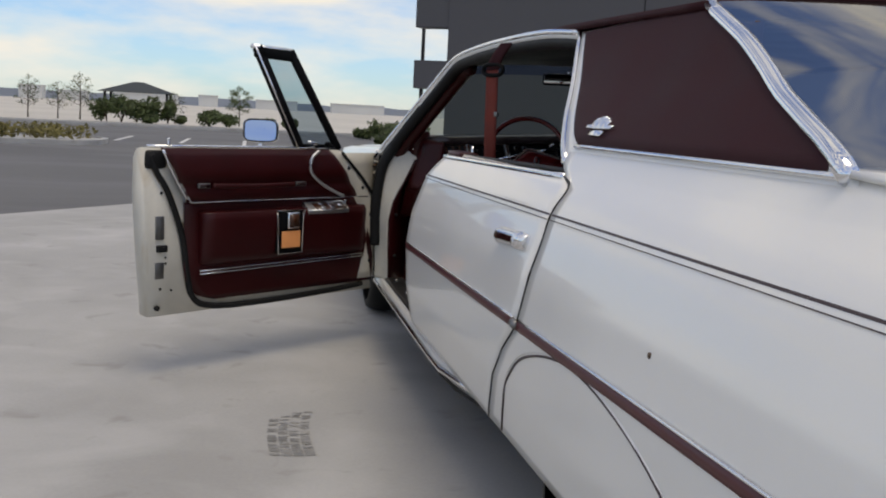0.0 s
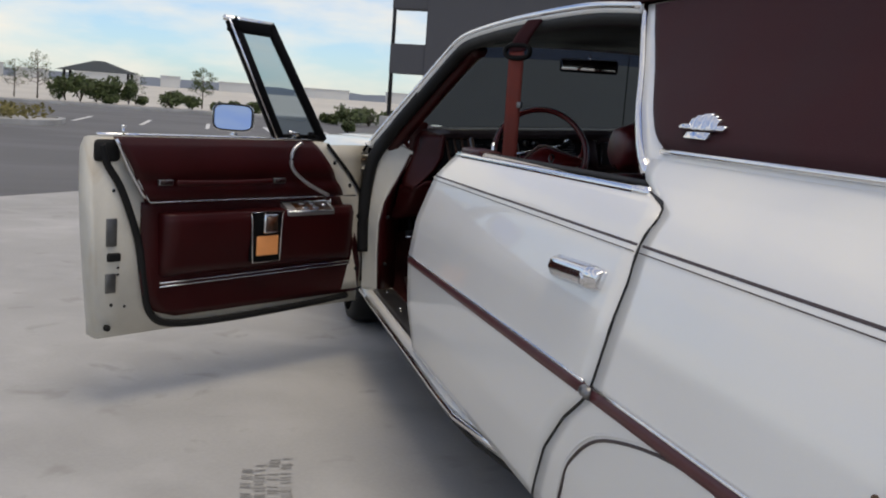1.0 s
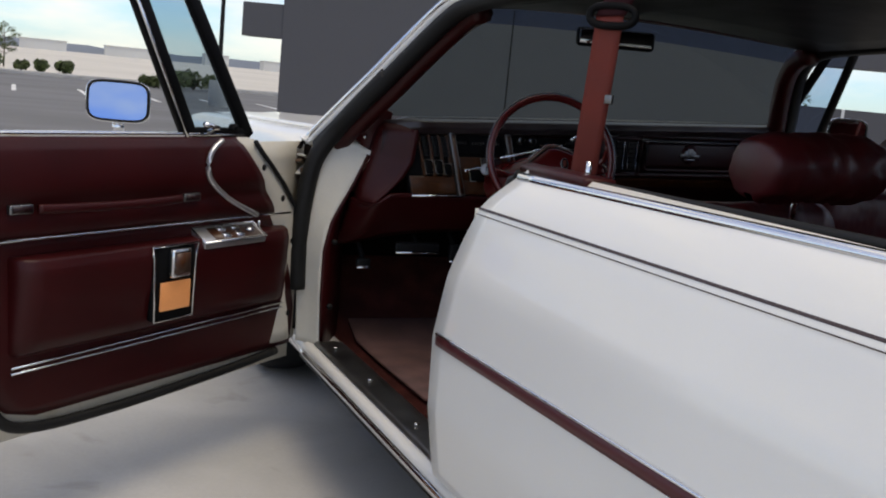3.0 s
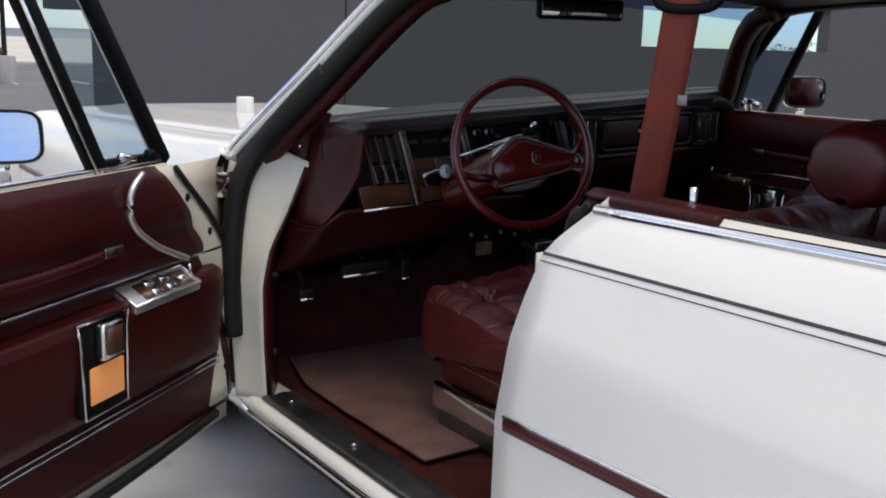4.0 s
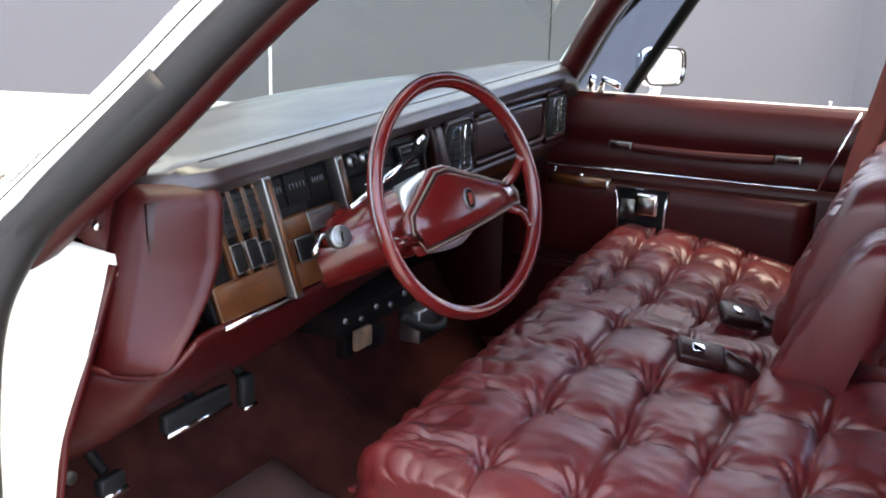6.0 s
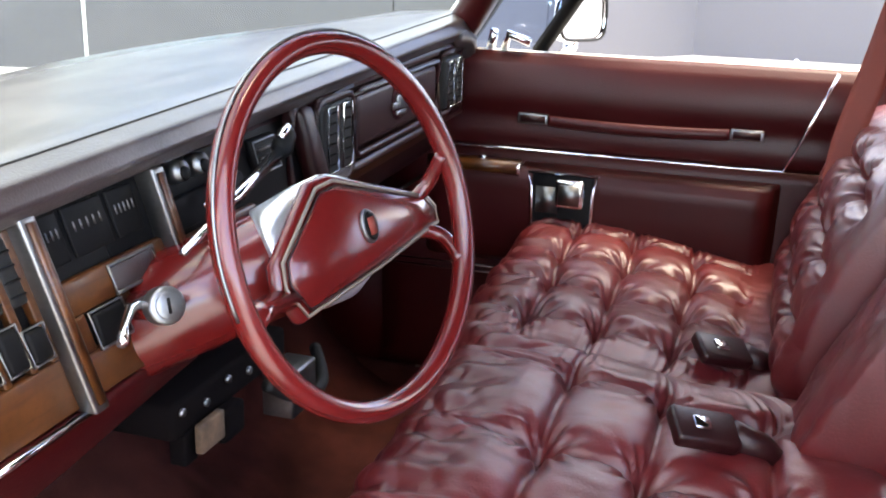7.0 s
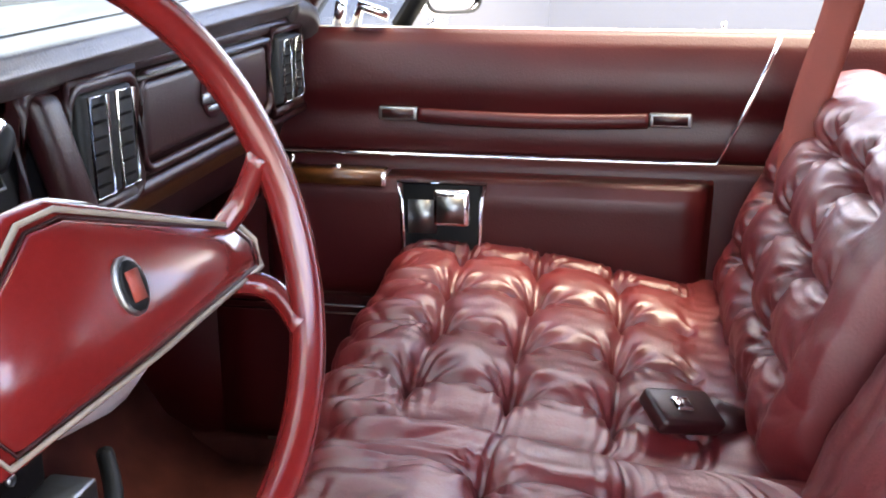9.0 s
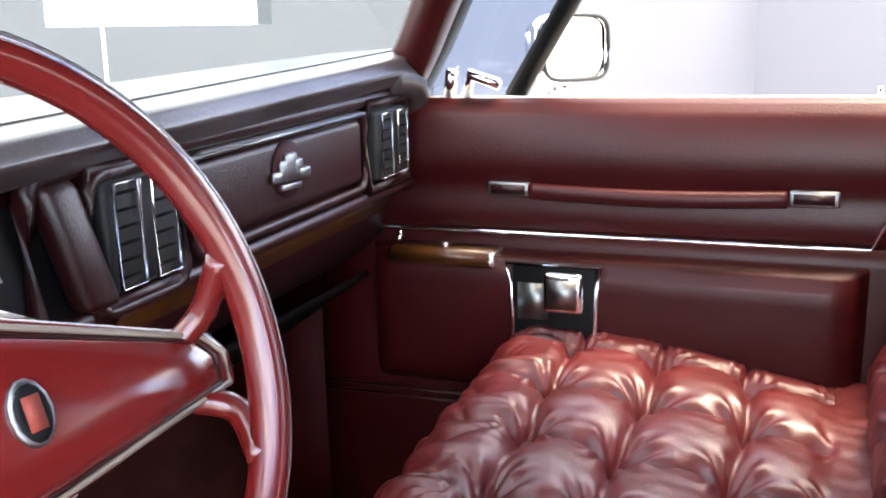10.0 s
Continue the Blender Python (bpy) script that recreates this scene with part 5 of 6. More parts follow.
arm = [(y - 0.025, z + 0.015) for y, z in ((0.26, 0.60), (0.400, 0.63), (0.390, 0.70), (0.350, 0.79), (0.295, 0.89), (0.245, 0.93), (0.19, 0.90), (0.22, 0.70))]
upholstered("centre_armrest", -0.01, 0.165, arm, car, 0.9, 0.91, nx=30, ns=60, label="folded-up maroon leather centre armrest", tilt=0.03, edge=0.05)
rs = empty("rear_seat")
rs.parent = car
rear_c = [(-0.70, 0.40), (-0.66, 0.50), (-0.70, 0.60), (-0.9, 0.60), (-1.2, 0.57)]
upholstered("rear_cushion", -0.76, 0.76, rear_c, rs, 0.25, 0.7, nx=60, ns=50, label="buttoned maroon rear cushion")
rear_b = [(-1.12, 0.55), (-1.16, 0.70), (-1.26, 0.95), (-1.34, 1.02), (-1.44, 1.00)]
upholstered("rear_backrest", -0.76, 0.76, rear_b, rs, 0.08, 0.5, nx=60, ns=50, label="buttoned maroon rear backrest")


def ribbon(points, width, across, thick=0.003):
    a = Vector(across).normalized() * width / 2
    bm = bmesh.new()
    pts = [Vector(p) for p in points]
    quads(bm, [[p - a, p - a * 0.5, p, p + a * 0.5, p + a] for p in pts])
    return bm


# driver's shoulder belt hanging from the roof rail
belt = empty("shoulder_belt")
belt.parent = car
part("webbing", ribbon(smooth_line([(-0.708, -0.055, 1.372), (-0.699, -0.028, 1.24), (-0.684, 0.015, 1.06), (-0.665, 0.065, 0.86)]), 0.062, (0.55, -0.83, 0.05)), BELTM, belt, "rust-red belt webbing", solid=0.003)
part("webbing_cover", ribbon(smooth_line([(-0.670, -0.12, 1.475), (-0.698, -0.082, 1.42), (-0.708, -0.057, 1.372)]), 0.066, (0.55, -0.83, 0.05)), VINYL, belt, "maroon webbing sleeve", solid=0.006)
part("guide_ring", tube([(-0.708 + 0.55 * 0.052 * math.copysign(abs(math.cos(q)) ** 0.7, math.cos(q)), -0.063 - 0.83 * 0.052 * math.copysign(abs(math.cos(q)) ** 0.7, math.cos(q)), 1.372 + 0.021 * math.copysign(abs(math.sin(q)) ** 0.8, math.sin(q))) for q in span(0, 2 * math.pi * 27 / 28, 27)], 0.0085, 8, closed=True, up=(0.83, 0.55, 0)), BLACK, belt, "black plastic belt guide")
for a in (0.034,):
    part("belt_clip", boxed(-0.012, 0.006, -0.008, 0.004, -0.010, 0.010, lambda x, y, z: (-0.696 + 0.55 * (a + x) + 0.83 * y, -0.018 - 0.83 * (a + x) + 0.55 * y, 1.20 + z)), BRUSHED, belt, "bright belt keeper", bevel=0.002)
pb = empty("shoulder_belt")
pb.parent = car
part("webbing", ribbon(smooth_line([(0.665, 0.19, 1.45), (0.645, 0.255, 1.28), (0.632, 0.292, 1.12), (0.62, 0.325, 0.98), (0.60, 0.335, 0.85)]), 0.05, (0.30, 0.95, 0.15)), BELTM, pb, "rust-red belt webbing", solid=0.003)
for (x, y, z, a) in ((0.278, 0.485, 0.700, 0.5), (-0.045, 0.49, 0.715, 0.4)):
    bk = part("belt_buckle", boxed(-0.028, 0.028, -0.045, 0.045, -0.010, 0.012), DASHM, car, "maroon seat belt buckle", bevel=0.006)
    bk.matrix_world = Matrix.Translation((x, y, z)) @ Euler((radians(14), radians(-24), a)).to_matrix().to_4x4()
    part("press_button", boxed(-0.010, 0.010, -0.004, 0.020, 0.011, 0.016), CHROME, bk, "chrome release button", bevel=0.003)
    part("buckle_strap", tube([(0, -0.04, 0), (-0.004, -0.09, -0.012), (-0.01, -0.14, -0.05)], 0.020, 8, wide=1.0), DASHM, bk)

# ---- dashboard ----
dash = empty("dashboard")
dash.parent = car
dash["label"] = "maroon padded dashboard with woodgrain trim"


def dz(x):
    """The pad's height along its length."""
    return 1.068 + 0.088 * (x + 0.75) / 1.55


def pad_at(u, v):
    x = -0.76 + 1.57 * u
    bow = 0.27 * (1 - (x / 0.86) ** 2)
    prof = [(1.105, -0.040), (1.075, -0.032), (1.060, -0.014), (1.068, 0.004), (1.10, 0.014), (1.22 + bow * 0.4, 0.006), (1.20 + bow + 0.06, -0.012)]
    k = v * (len(prof) - 1)
    i = min(int(k), len(prof) - 2)
    f = k - i
    tuck = max(0.0, min(1.0, (-0.69 - x) / 0.05))
    return (x, max(prof[i][0] + (prof[i + 1][0] - prof[i][0]) * f, 1.05 + 0.09 * tuck), dz(x) - 0.012 * tuck + prof[i][1] + (prof[i + 1][1] - prof[i][1]) * f)


part("dash_top", grid(pad_at, 40, 36), DASHTOP, dash, "faded maroon dash top pad", solid=0.004)
part("pad_seam", tube([(x, 1.095, dz(x) + 0.0145) for x in span(-0.67, 0.80, 20)], 0.0016, 5), RUBBER, dash)
fc = bmesh.new()
quads(fc, [[(x, y, z + 0.6 * (dz(x) - 1.09)) for y, z in ((1.10, 1.055), (1.098, 1.00), (1.105, 0.94), (1.125, 0.885), (1.15, 0.84), (1.20, 0.80), (1.42, 0.74))] for x in span(-0.775, 0.805, 30)])
part("dash_face", fc, DASHM, dash, "maroon dash face", solid=0.006)
# padded end cap at the driver's side: a raised rim along its edge, narrowing to its foot
def cap_at(u, v):
    z = 0.806 + 0.276 * v
    xr = ease(z, [(0.806, -0.800), (0.830, -0.772), (0.860, -0.735), (0.900, -0.698), (0.950, -0.670), (1.020, -0.664), (1.060, -0.664), (1.082, -0.668)])
    xl = ease(z, [(0.806, -0.832), (0.850, -0.828), (0.904, -0.812), (0.958, -0.796), (1.015, -0.784), (1.045, -0.774), (1.066, -0.762), (1.082, -0.748)])
    y = 1.052 + 0.062 * (1 - u) ** 1.4 + 0.045 * max(0.0, (0.12 - u) / 0.12) ** 2
    y -= 0.007 * math.exp(-((u - 0.84) / 0.045) ** 2) - 0.05 * max(0.0, (u - 0.92) / 0.08) ** 2
    y += 0.10 * max(0.0, (v - 0.80) / 0.20) ** 2.4 + 0.02 * max(0.0, (0.06 - v) / 0.06) ** 2
    return (xl + (xr - xl) * u, y, z)


cap = part("end_cap", grid(cap_at, 30, 30), TRIM, dash, "padded maroon end cap", solid=0.006)
part("screw", disc((-0.806, 1.104, 0.852), (-0.3, -1, 0), 0.006, 0.006, 10), CHROME, cap)
pf = bmesh.new()
quads(pf, [[(-0.735, 1.125, 1.095), (-0.780, 1.140, 1.115), (-0.835, 1.172, 1.095)], [(-0.740, 1.150, 1.045), (-0.800, 1.163, 1.040), (-0.866, 1.190, 1.020)], [(-0.750, 1.152, 0.990), (-0.795, 1.160, 0.990), (-0.820, 1.175, 0.990)], [(-0.765, 1.155, 0.940), (-0.790, 1.160, 0.940), (-0.805, 1.175, 0.940)], [(-0.815, 1.165, 0.830), (-0.830, 1.172, 0.830), (-0.845, 1.185, 0.830)]])
foot = part("pillar_foot", pf, TRIM, dash, "maroon foot of the pillar trim", solid=0.008)
part("screw", disc((-0.811, 1.158, 1.010), (-0.3, -1, 0.1), 0.006, 0.006, 10), CHROME, foot)
# maroon panel under the dash, with a welt along the cap's foot
edge_top = [(-0.840, 1.165, 0.812), (-0.818, 1.110, 0.802), (-0.790, 1.064, 0.808), (-0.745, 1.048, 0.842), (-0.690, 1.056, 0.846), (-0.600, 1.058, 0.846), (-0.480, 1.060, 0.848), (-0.300, 1.066, 0.850), (-0.10, 1.07, 0.850)]
edge_low = [(-0.860, 1.250, 0.640), (-0.830, 1.230, 0.650), (-0.795, 1.208, 0.662), (-0.750, 1.195, 0.675), (-0.690, 1.185, 0.690), (-0.600, 1.170, 0.705), (-0.480, 1.160, 0.715), (-0.300, 1.165, 0.735), (-0.10, 1.18, 0.755)]
lc = bmesh.new()
quads(lc, [[Vector(p).lerp(Vector(q), k) + Vector((0, -0.014 * math.sin(math.pi * k), 0)) for k in span(0, 1, 8)] for p, q in zip(smooth_line(edge_top, 3), smooth_line(edge_low, 3))])
low_panel = part("lower_panel", lc, TRIM, dash, "maroon panel under the dash", solid=0.008)
part("welt", tube(smooth_line([Vector(p) + Vector((0, -0.004, 0.0)) for p in edge_top[:4]]), 0.006, 8), TRIM, low_panel)
part("screw", disc((-0.815, 1.205, 0.690), (-0.5, -1, 0.2), 0.007, 0.006, 10), CHROME, low_panel)
# the shade under the dash is put into this panel's colour
part("knee_panel", grid(lambda u, v: (-0.40 + 1.17 * u, 1.16 + 0.20 * v, 0.80 - 0.14 * v + 0.02 * u), 8, 6), UNDER, dash, "underside of the dash, its shade put into near-black colour", solid=0.008)

# instrument cluster: a black recess that leans out towards its foot, wood panels and bright dividers
def panel(x, d, z):
    """x along, d out of the panel towards the seats, z up."""
    return (x + 0.22 * (1.055 - z), 1.098 - 0.16 * (1.055 - z) - d, z + 0.03 * (x + 0.4))


def frame_on(x0, x1, z0, z1, d, r):
    return tube([panel(x0, d, z0), panel(x1, d, z0), panel(x1, d, z1), panel(x0, d, z1)], r, 6, closed=True)


cl = part("instrument_panel", box(boxed(-0.720, -0.43, -0.03, 0.0, 0.850, 1.058, panel), -0.43, 0.03, -0.03, 0.0, 0.940, 1.058, panel), BLACK, dash, "black instrument recess", bevel=0.004)
for x0, x1, z0, z1 in ((-0.716, -0.556, 0.856, 0.912), (-0.536, -0.432, 0.856, 0.900), (-0.536, -0.352, 0.940, 0.976), (-0.536, -0.505, 0.900, 0.940), (-0.448, -0.432, 0.900, 0.940), (-0.335, -0.150, 0.944, 0.962)):
    part("wood_panel", boxed(x0, x1, 0.0, 0.010, z0, z1, panel), WOOD, cl, "woodgrain panel", bevel=0.003)
for x in (-0.660, -0.624, -0.590, -0.562):
    part("wood_strip", boxed(x - 0.005, x + 0.005, 0.0, 0.011, 0.912, 1.045, panel), WOOD, cl, "", bevel=0.002)
part("panel_end", boxed(-0.002, 0.040, 0.0, 0.030, 0.945, 1.062, panel), DASHM, cl, "maroon end of the cluster", bevel=0.01)
for x, z0 in ((-0.547, 0.852), (-0.345, 0.938)):
    part("divider", boxed(x - 0.011, x + 0.011, 0.0, 0.028, z0, 1.056, panel), BRUSHED, cl, "bright metal divider", bevel=0.003)
    part("divider_inlay", boxed(x - 0.005, x + 0.005, 0.028, 0.031, z0 + 0.01, 1.050, panel), WOOD, cl)
part("trim_line", tube([panel(-0.720, 0.014, 0.851), panel(-0.536, 0.014, 0.851)], 0.004, 6), CHROME, cl, "chrome trim line")
for x, z, h in ((-0.642, 0.942, 0.020), (-0.607, 0.942, 0.020), (-0.576, 0.936, 0.016), (-0.477, 0.919, 0.018)):
    w = 0.024 if x > -0.5 else 0.012
    part("rocker_switch", boxed(x - w, x + w, 0.0, 0.016, z - h, z + h, panel), BLACK, cl, "black rocker switch", bevel=0.004)
    part("switch_frame", frame_on(x - w - 0.002, x + w + 0.002, z - h - 0.002, z + h + 0.002, 0.012, 0.0016), BRUSHED, cl)
for x in (-0.642, -0.607, -0.576):
    part("vent_slot", boxed(x - 0.011, x + 0.011, 0.0, 0.012, 0.975, 1.040, panel), RUBBER, cl, "black air slot", bevel=0.004)
    for k in range(4):
        part("slot_blade", boxed(x - 0.009, x + 0.009, 0.012, 0.014, 0.985 + 0.014 * k, 0.987 + 0.014 * k, panel), BLACK, cl)
for k, (x, w) in enumerate(((-0.510, 0.022), (-0.450, 0.030), (-0.390, 0.022))):
    part("gauge", boxed(x - w, x + w, 0.0, 0.004, 0.990, 1.042, panel), BLACK, cl, "dark gauge face", bevel=0.002)
    for q in range(5):
        part("tick", boxed(x - w * 0.7 + w * 0.33 * q, x - w * 0.7 + w * 0.33 * q + 0.0015, 0.004, 0.005, 1.016, 1.026, panel), BRUSHED, cl)
part("display_window", boxed(-0.452, -0.382, 0.0, 0.013, 0.946, 0.972, panel), DASHTOP, cl, "small grey display", bevel=0.002)
part("display_frame", frame_on(-0.455, -0.379, 0.944, 0.974, 0.013, 0.0022), BRUSHED, cl)
for x in (-0.292, -0.250):
    part("knob", disc(panel(x, 0.0, 1.034), (0, -1, 0.3), 0.014, 0.020, 18, r2=0.012), BRUSHED, cl, "metal knob")
    part("knob_cap", disc(panel(x, 0.020, 1.036), (0, -1, 0.3), 0.009, 0.004, 14, r2=0.007), BLACK, cl)
part("warning_lamp", boxed(-0.218, -0.200, 0.0, 0.006, 1.016, 1.024, panel), WOOD, cl)
part("radio_face", boxed(-0.325, -0.160, 0.0, 0.010, 0.970, 1.008, panel), BLACK, cl, "black radio face", bevel=0.003)
part("radio_badge", boxed(-0.262, -0.240, 0.010, 0.012, 0.986, 0.991, panel), CHROME, cl)
part("radio_panel", boxed(-0.125, -0.060, 0.0, 0.012, 0.990, 1.040, panel), BLACK, cl, "", bevel=0.004)
part("panel_frame", frame_on(-0.121, -0.064, 0.994, 1.036, 0.012, 0.0018), BRUSHED, cl)
for k in range(3):
    part("slider", boxed(-0.114, -0.072, 0.012, 0.016, 1.002 + 0.011 * k, 1.005 + 0.011 * k, panel), BRUSHED, cl)
for x in (-0.300, -0.262, -0.130):
    part("heater_key", boxed(x - 0.012, x + 0.012, 0.0, 0.020, 0.922, 0.938, panel), CHROME, cl, "chrome key", bevel=0.003)


def louvre(x0, x1, z0, z1, slope, cols=2):
    """A chrome-framed pair of air outlets."""
    def at(x, y, z):
        return (x, y, z + slope * (x - x0))
    v = part("air_vent", boxed(x0, x1, 1.068, 1.10, z0, z1, at), RUBBER, dash, "chrome-framed air outlet", bevel=0.006)
    part("vent_surround", tube([at(x0 - 0.012, 1.082, z0 - 0.012), at(x1 + 0.012, 1.082, z0 - 0.012), at(x1 + 0.012, 1.082, z1 + 0.012), at(x0 - 0.012, 1.082, z1 + 0.012)], 0.012, 8, closed=True), DASHM, v)
    w = (x1 - x0) / cols
    for c in range(cols):
        a, b = x0 + w * c + 0.009, x0 + w * (c + 1) - 0.009
        part("vent_frame", tube([at(a, 1.064, z0 + 0.004), at(b, 1.064, z0 + 0.004), at(b, 1.064, z1 - 0.004), at(a, 1.064, z1 - 0.004)], 0.0024, 6, closed=True), CHROME, v, "chrome frame")
        for k in range(6):
            z = z0 + 0.014 + (z1 - z0 - 0.028) * k / 5
            part("blade", boxed(a + 0.003, b - 0.003, 1.0655, 1.078, z - 0.0012, z + 0.0012, at), UNDER, v)


louvre(0.066, 0.172, 0.962, 1.068, 0.03)
louvre(0.628, 0.735, 0.988, 1.086, 0.035)
gb = part("glovebox_lid", boxed(0.215, 0.605, 1.078, 1.10, 0.978, 1.066, lambda x, y, z: (x, y, z + 0.035 * (x - 0.2))), DASHM, dash, "maroon glovebox lid", bevel=0.012, seg=4)
part("lid_strip", tube([(0.195, 1.075, 1.070), (0.605, 1.075, 1.086)], 0.003, 6), BRUSHED, gb)
part("badge_ground", disc((0.397, 1.079, 1.036), (0, -1, 0), 0.034, 0.004, 24), VINYL, gb)
for k, (a, b, h) in enumerate(((-0.040, -0.012, 0.010), (-0.024, -0.004, 0.022), (-0.012, 0.012, 0.030), (0.004, 0.024, 0.022), (0.012, 0.040, 0.010))):
    part("badge_feather", boxed(0.397 + a, 0.397 + b, 1.070 - 0.001 * k, 1.076, 1.023, 1.026 + h), BRUSHED, gb, "chrome crest", bevel=0.003)
part("badge_bar", boxed(0.374, 0.420, 1.070, 1.076, 1.012, 1.020), BRUSHED, gb, bevel=0.002)
part("wood_strip", grid(lambda u, v: (0.12 + 0.62 * u, 1.098 + 0.035 * v, 0.938 - 0.045 * v + 0.022 * u), 6, 3), WOOD, dash, "woodgrain lower strip", solid=0.008)
def fascia(x0, x1, z0, z1, y, rad):
    """A rounded loop on the dash face."""
    c = 0.022
    pts = []
    for cx, cz, a0 in ((x1 - c, z1 - c, 0), (x0 + c, z1 - c, 90), (x0 + c, z0 + c, 180), (x1 - c, z0 + c, 270)):
        for k in range(5):
            a = radians(a0 + 22.5 * k)
            x = cx + c * math.cos(a)
            pts.append((x, y, cz + c * math.sin(a) + 0.035 * (x - 0.2)))
    return tube(pts, rad, 8, closed=True)


part("fascia_rim", fascia(-0.012, 0.785, 0.950, 1.088, 1.084, 0.010), DASHM, dash, "padded maroon fascia edge")
part("vent_rim", fascia(0.052, 0.186, 0.950, 1.078, 1.076, 0.007), DASHM, dash)
part("lid_rim", fascia(0.205, 0.612, 0.968, 1.072, 1.080, 0.006), DASHM, dash)
part("pad_corner", tube(smooth_line([(0.70, 1.085, 1.128), (0.765, 1.078, 1.122), (0.795, 1.082, 1.085), (0.80, 1.095, 1.02), (0.795, 1.12, 0.96)], 5), 0.026, 10), DASHTOP, dash, "rounded end of the dash pad")
part("end_panel", grid(lambda u, v: (0.80, 1.10 + 0.25 * u, 0.90 + 0.20 * v), 4, 4), DASHM, dash, "", solid=0.01)
part("end_trim", tube(smooth_line([(0.803, 1.085, 1.03), (0.806, 1.10, 1.00), (0.806, 1.12, 0.95), (0.80, 1.16, 0.91)]), 0.004, 6), CHROME, dash)

# ---- steering wheel and column ----
AX = Vector((-0.298, -0.912, 0.281)).normalized()
HUB = Vector((-0.292, 0.869, 1.003)) + AX * 0.02
SX = Vector((1, 0, 0)) - AX * AX.x
SX.normalize()
SZ = SX.cross(AX) * -1
SZ = SZ if SZ.z > 0 else -SZ
sw = empty("steering_wheel")
sw.parent = car
sw["label"] = "thin-rimmed maroon steering wheel with padded centre bar"


def on_wheel(a, b, c=0.0):
    return HUB + SX * a + SZ * b + AX * c


R = 0.197
RA = Vector((-0.235, -0.93, 0.28)).normalized()
RX = (Vector((1, 0, 0)) - RA * RA.x).normalized()
RZ = RX.cross(RA)
RZ = RZ if RZ.z > 0 else -RZ
RC = Vector((-0.292, 0.858, 1.003))


def on_rim(t, out=0.0, c=0.0):
    return RC + (RX * math.cos(t) + RZ * math.sin(t)) * (R + out) + RA * c


rim = bmesh.new()
rows = []
for i in range(96):
    t = 2 * math.pi * i / 96
    rows.append([on_rim(t, 0.0122 * math.cos(q), 0.0142 * math.sin(q) + (0.0016 * math.sin(48 * t) if math.sin(q) < -0.3 else 0)) for q in [2 * math.pi * j / 14 for j in range(14)]])
quads(rim, rows, close_u=True, close_v=True)
part("rim", rim, WHEELM, sw, "glossy maroon rim")
part("rim_line", tube([on_rim(t, 0.0128, 0.004) for t in span(-0.9, 3.3, 60)], 0.0018, 6), BRUSHED, sw, "bright rim line")
pad_shape = [(-0.064, -0.085), (-0.084, -0.045), (-0.078, -0.016), (0.0, 0.050), (0.03, 0.052), (0.186, -0.012), (0.198, -0.028), (0.196, -0.050), (0.07, -0.070)]


def slab(shape, c0, c1, grow=0.0, crown=0.0):
    bm = bmesh.new()
    cx, cz = sum(p[0] for p in shape) / len(shape), sum(p[1] for p in shape) / len(shape)
    rows = []
    for k, c in ((1 + grow, c0), (1 + grow, (c0 + c1) / 2), (1 + grow * 0.5, c1), (0.75, c1 + crown * 0.8), (0.30, c1 + crown)):
        rows.append([on_wheel(cx + (a - cx) * k, cz + (b - cz) * k, c) for a, b in shape])
    vs = quads(bm, rows, close_v=True)
    bm.faces.new(vs[0]), bm.faces.new(vs[-1])
    return bm


C0 = -0.058
part("centre_bar", slab(pad_shape, C0 - 0.020, C0 - 0.003, 0.05), WHEELM, sw, "maroon spoke bar", bevel=0.006)
part("bar_trim", tube([on_wheel(0.05 + (a - 0.05) * 0.97, -0.02 + (b + 0.02) * 0.93, C0) for a, b in pad_shape], 0.0022, 6, closed=True), BEIGE, sw, "yellowed pad outline")
part("inner_trim", tube([on_wheel(0.05 + (a - 0.05) * 0.92, -0.02 + (b + 0.02) * 0.85, C0 + 0.001) for a, b in pad_shape], 0.0013, 6, closed=True), DASHM, sw)
cp = part("centre_pad", slab([(0.05 + (a - 0.05) * 0.92, -0.02 + (b + 0.02) * 0.84) for a, b in pad_shape], C0 - 0.02, C0 + 0.002, 0.0, 0.012), WHEELM, sw, "padded horn bar", bevel=0.004)
part("hub_badge", slab([(0.052 + 0.013 * math.cos(k * 0.4488), -0.014 + 0.020 * math.sin(k * 0.4488)) for k in range(14)], C0 + 0.006, C0 + 0.018), BRUSHED, cp, "oval badge with red centre", bevel=0.002)
part("badge_ground", slab([(0.052 + 0.010 * math.cos(k * 0.4488), -0.014 + 0.017 * math.sin(k * 0.4488)) for k in range(14)], C0 + 0.016, C0 + 0.0195), BLACK, cp)
part("badge_centre", boxed(-0.005, 0.005, -0.010, 0.010, 0.019, 0.0215, lambda a, b, c: on_wheel(0.052 + a, -0.014 + b, C0 + c)), BELTM, cp)
part("spoke", tube([on_wheel(-0.06, -0.055, C0 - 0.015), on_wheel(-0.12, -0.052, C0), on_rim(math.pi + 0.22, -0.006)], [0.013, 0.012, 0.010], 8, wide=1.3), WHEELM, sw, "maroon spoke")
for b, t in ((-0.014, 0.20), (-0.050, -0.50)):
    part("spoke", tube(smooth_line([on_wheel(0.165, b, C0 - 0.010), on_wheel(0.186, b + (0.018 if t > 0 else -0.016), C0 + 0.006), on_rim(t, -0.006)], 4), 0.0095, 8), WHEELM, sw, "maroon spoke")
CS, CE = on_wheel(0.050, -0.018, C0 - 0.026), Vector((-0.40, 1.14, 0.865))
COLD = (CE - CS).normalized()
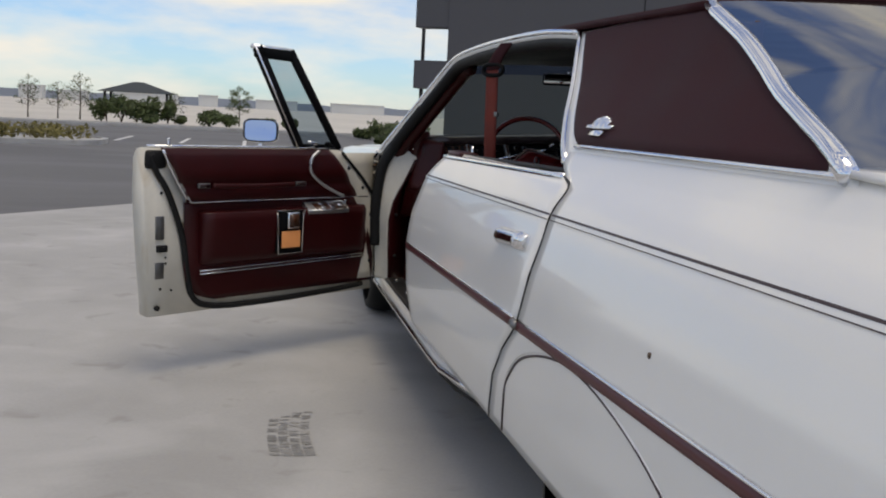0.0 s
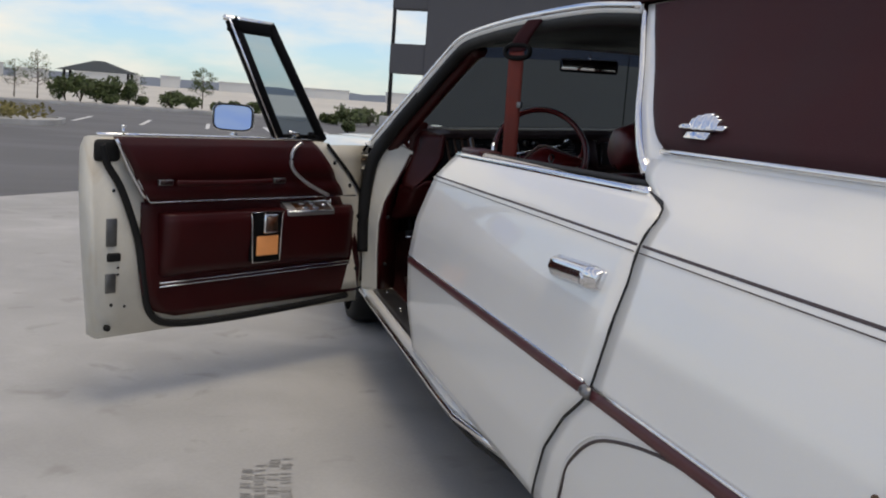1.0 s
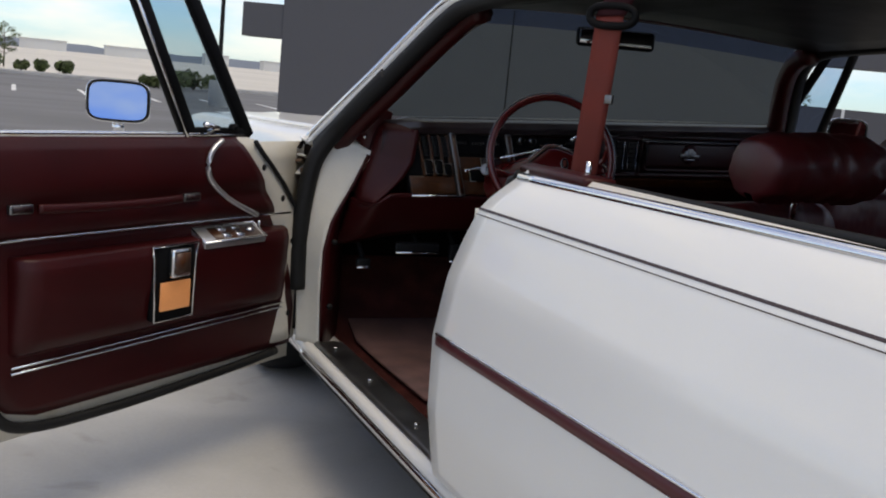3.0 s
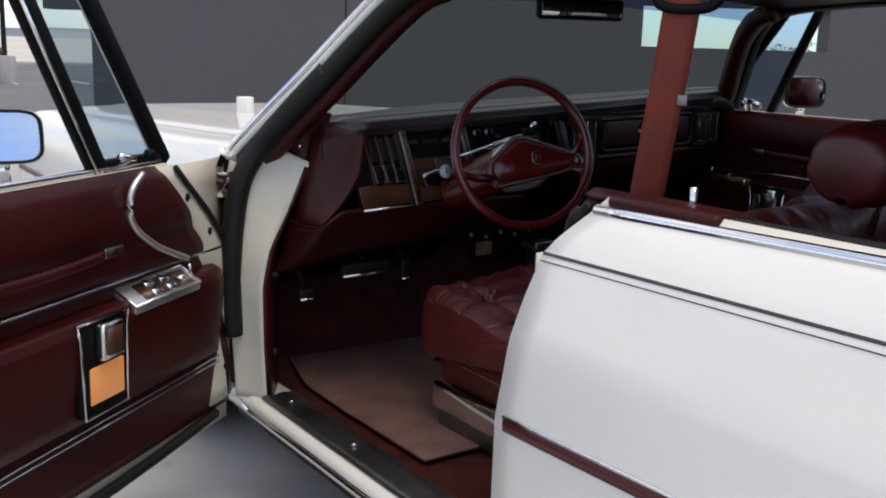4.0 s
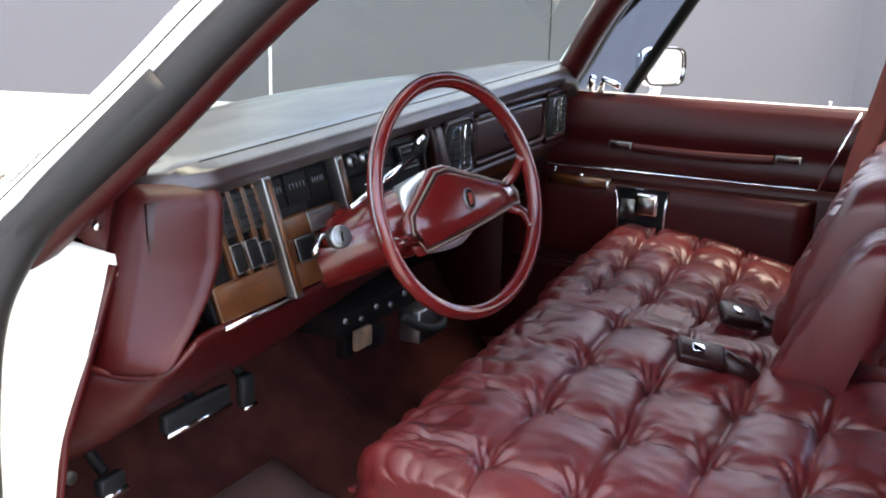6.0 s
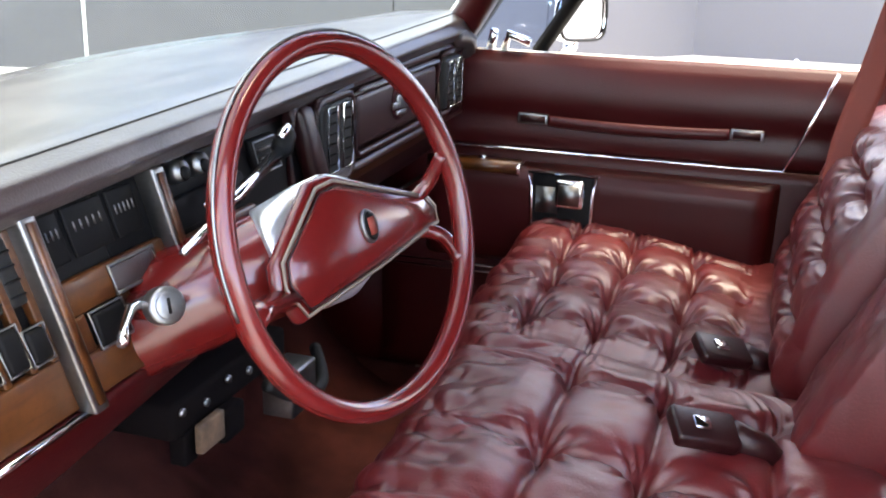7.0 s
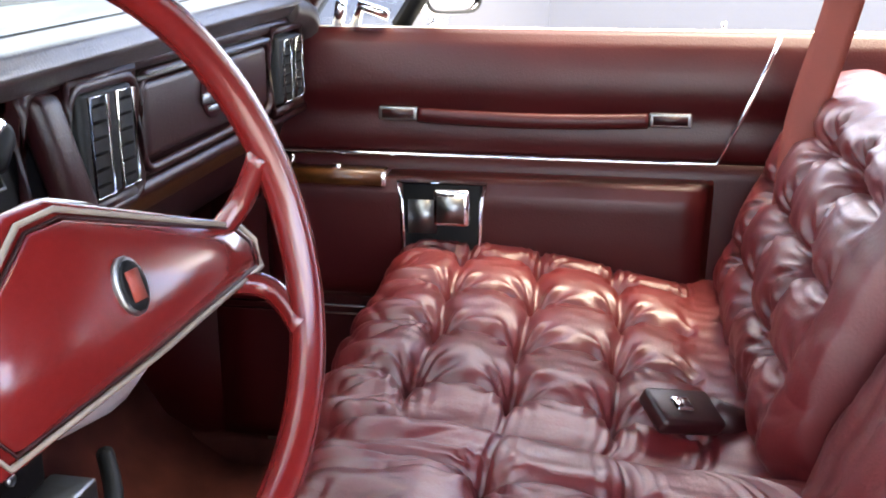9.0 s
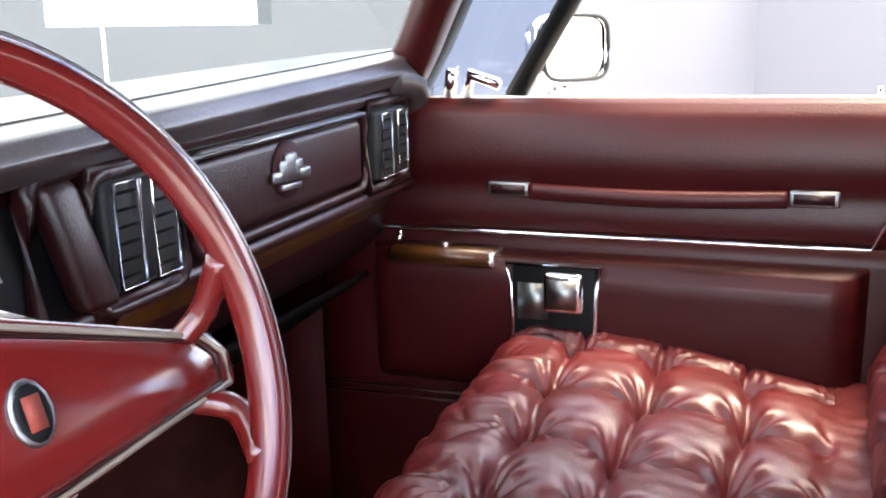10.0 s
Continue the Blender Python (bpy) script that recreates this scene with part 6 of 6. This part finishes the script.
col = part("steering_column", tube([CS + COLD * k for k in (0.06, 0.08, 0.18, 0.40)], [0.050, 0.061, 0.063, 0.065], 24), WHEELM, sw, "maroon column shroud")
cb = bmesh.new()
rows = []
for k, rad, mix in ((0.0, 0.040, 0.0), (0.0, 0.066, 0.0), (0.012, 0.074, 0.1), (0.04, 0.073, 0.4), (0.075, 0.067, 0.8), (0.088, 0.065, 1.0), (0.092, 0.055, 1.0)):
    nn = (-AX).lerp(COLD, mix).normalized()
    ss = (Vector((1, 0, 0)) - nn * nn.x).normalized()
    tt = nn.cross(ss)
    rows.append([CS + COLD * k + (ss * math.cos(2 * math.pi * q / 28) + tt * math.sin(2 * math.pi * q / 28)) * rad for q in range(28)])
quads(cb, rows, close_v=True)
part("column_collar", cb, SILVER, sw, "silver collar")
LK, LB = Vector((-0.128, 1.040, 1.038)), Vector((-0.395, 1.012, 0.982))
LD = (LK - LB).normalized()
part("gear_lever", tube([LB, LB.lerp(LK, 0.45), LB.lerp(LK, 0.5), LK], [0.0045, 0.0045, 0.0075, 0.0085], 8), CHROME, col, "chrome gear lever")
part("lever_knob", tube([LK, LK + LD * 0.010, LK + LD * 0.030 + Vector((0, 0, 0.012)), LK + LD * 0.040 + Vector((0, 0, 0.014))], [0.009, 0.014, 0.013, 0.007], 12), BLACK, col)
part("lever_cap", tube([LK + LD * 0.006 + Vector((0, 0, 0.016)), LK + LD * 0.026 + Vector((0, -0.004, 0.024))], [0.006, 0.006], 10), CHROME, col)
ST = Vector((-0.448, 0.996, 0.945))
LN = Vector((-0.50, -0.82, 0.28)).normalized()
lock = part("ignition_lock", disc(ST - LN * 0.022, LN, 0.0195, 0.022, 24), BRUSHED, col, "grey ignition lock", bevel=0.003)
part("lock_neck", disc(ST - LN * 0.075, LN, 0.0155, 0.055, 20), WHEELM, lock)
part("lock_face", disc(ST - LN * 0.001, LN, 0.0135, 0.003, 20), BRUSHED, lock, "flat lock face", bevel=0.001)
part("key_slot", boxed(-0.0015, 0.0015, 0.0, 0.0035, -0.008, 0.008, lambda x, y, z: ST + LN * y + Vector((0.85, -0.52, 0)) * x + Vector((0.14, 0.24, 0.96)) * z), BLACK, lock)
part("indicator_stalk", tube([ST + Vector((0.05, 0.035, 0.0)), ST + Vector((-0.02, 0.03, -0.002)), ST + Vector((-0.05, 0.015, -0.006)), ST + Vector((-0.075, 0.0, -0.012))], [0.006, 0.006, 0.004, 0.006], 8), CHROME, col, "chrome indicator stalk")

# under-dash brackets, pedals
ub = empty("pedal_box")
ub.parent = car
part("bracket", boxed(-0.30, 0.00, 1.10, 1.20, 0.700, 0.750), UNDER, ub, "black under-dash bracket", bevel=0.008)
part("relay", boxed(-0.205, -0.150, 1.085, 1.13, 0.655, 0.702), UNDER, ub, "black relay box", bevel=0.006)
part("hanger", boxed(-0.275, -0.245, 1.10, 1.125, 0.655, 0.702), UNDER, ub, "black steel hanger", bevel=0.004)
part("plate", boxed(-0.270, -0.215, 1.078, 1.09, 0.675, 0.715), RUST, ub, "tan steel plate", bevel=0.003)
part("connector", boxed(-0.06, 0.02, 1.06, 1.11, 0.63, 0.70), BRUSHED, ub, "silver connector", bevel=0.004)
for k in range(5):
    part("bolt", disc((-0.28 + 0.055 * k, 1.102, 0.735 - 0.01 * (k % 2)), (0, -1, 0), 0.006, 0.006, 8), BRUSHED, ub)
part("cable", tube(smooth_line([(-0.10, 1.08, 0.70), (-0.04, 1.06, 0.66), (0.06, 1.07, 0.64), (0.14, 1.12, 0.66)]), 0.010, 8), RUBBER, ub, "black corrugated cable")
for name, x0, x1, y, z0, z1 in (("brake_pedal", -0.66, -0.50, 1.19, 0.630, 0.665), ("accelerator", -0.455, -0.42, 1.20, 0.600, 0.660), ("parking_brake", -0.79, -0.74, 1.20, 0.575, 0.605)):
    pe = part(name, boxed(x0, x1, y, y + 0.02, z0, z1), RUBBER, ub, "black rubber pedal", bevel=0.006)
    part("pedal_trim", tube([(x0, y, z0), (x1, y, z0)], 0.005, 6), CHROME, pe)
    part("pedal_arm", tube([((x0 + x1) / 2, y + 0.02, z1), ((x0 + x1) / 2, 1.46, 0.80)], 0.010, 6), BLACK, pe)

# inside mirror
rv = part("inside_mirror", boxed(-0.125, 0.125, -0.015, 0.018, -0.030, 0.030), BLACK, car, "black framed inside mirror", bevel=0.014, seg=4)
rv.matrix_world = Matrix.Translation((-0.10, 0.875, 1.392)) @ Euler((radians(-6), 0, radians(-22))).to_matrix().to_4x4()
part("mirror_glass", boxed(-0.115, 0.115, -0.018, -0.0145, -0.023, 0.023), DIMMIRROR, rv, "mirror glass", bevel=0.002)
part("mirror_stem", tube([(0, 0.01, 0), (0, 0.03, 0.05)], 0.006, 8), CHROME, rv)
part("lock_pin", tube([(-0.80, -0.19, 1.03), (-0.80, -0.19, 1.075)], 0.006, 8), CHROME, car, "chrome lock pin")
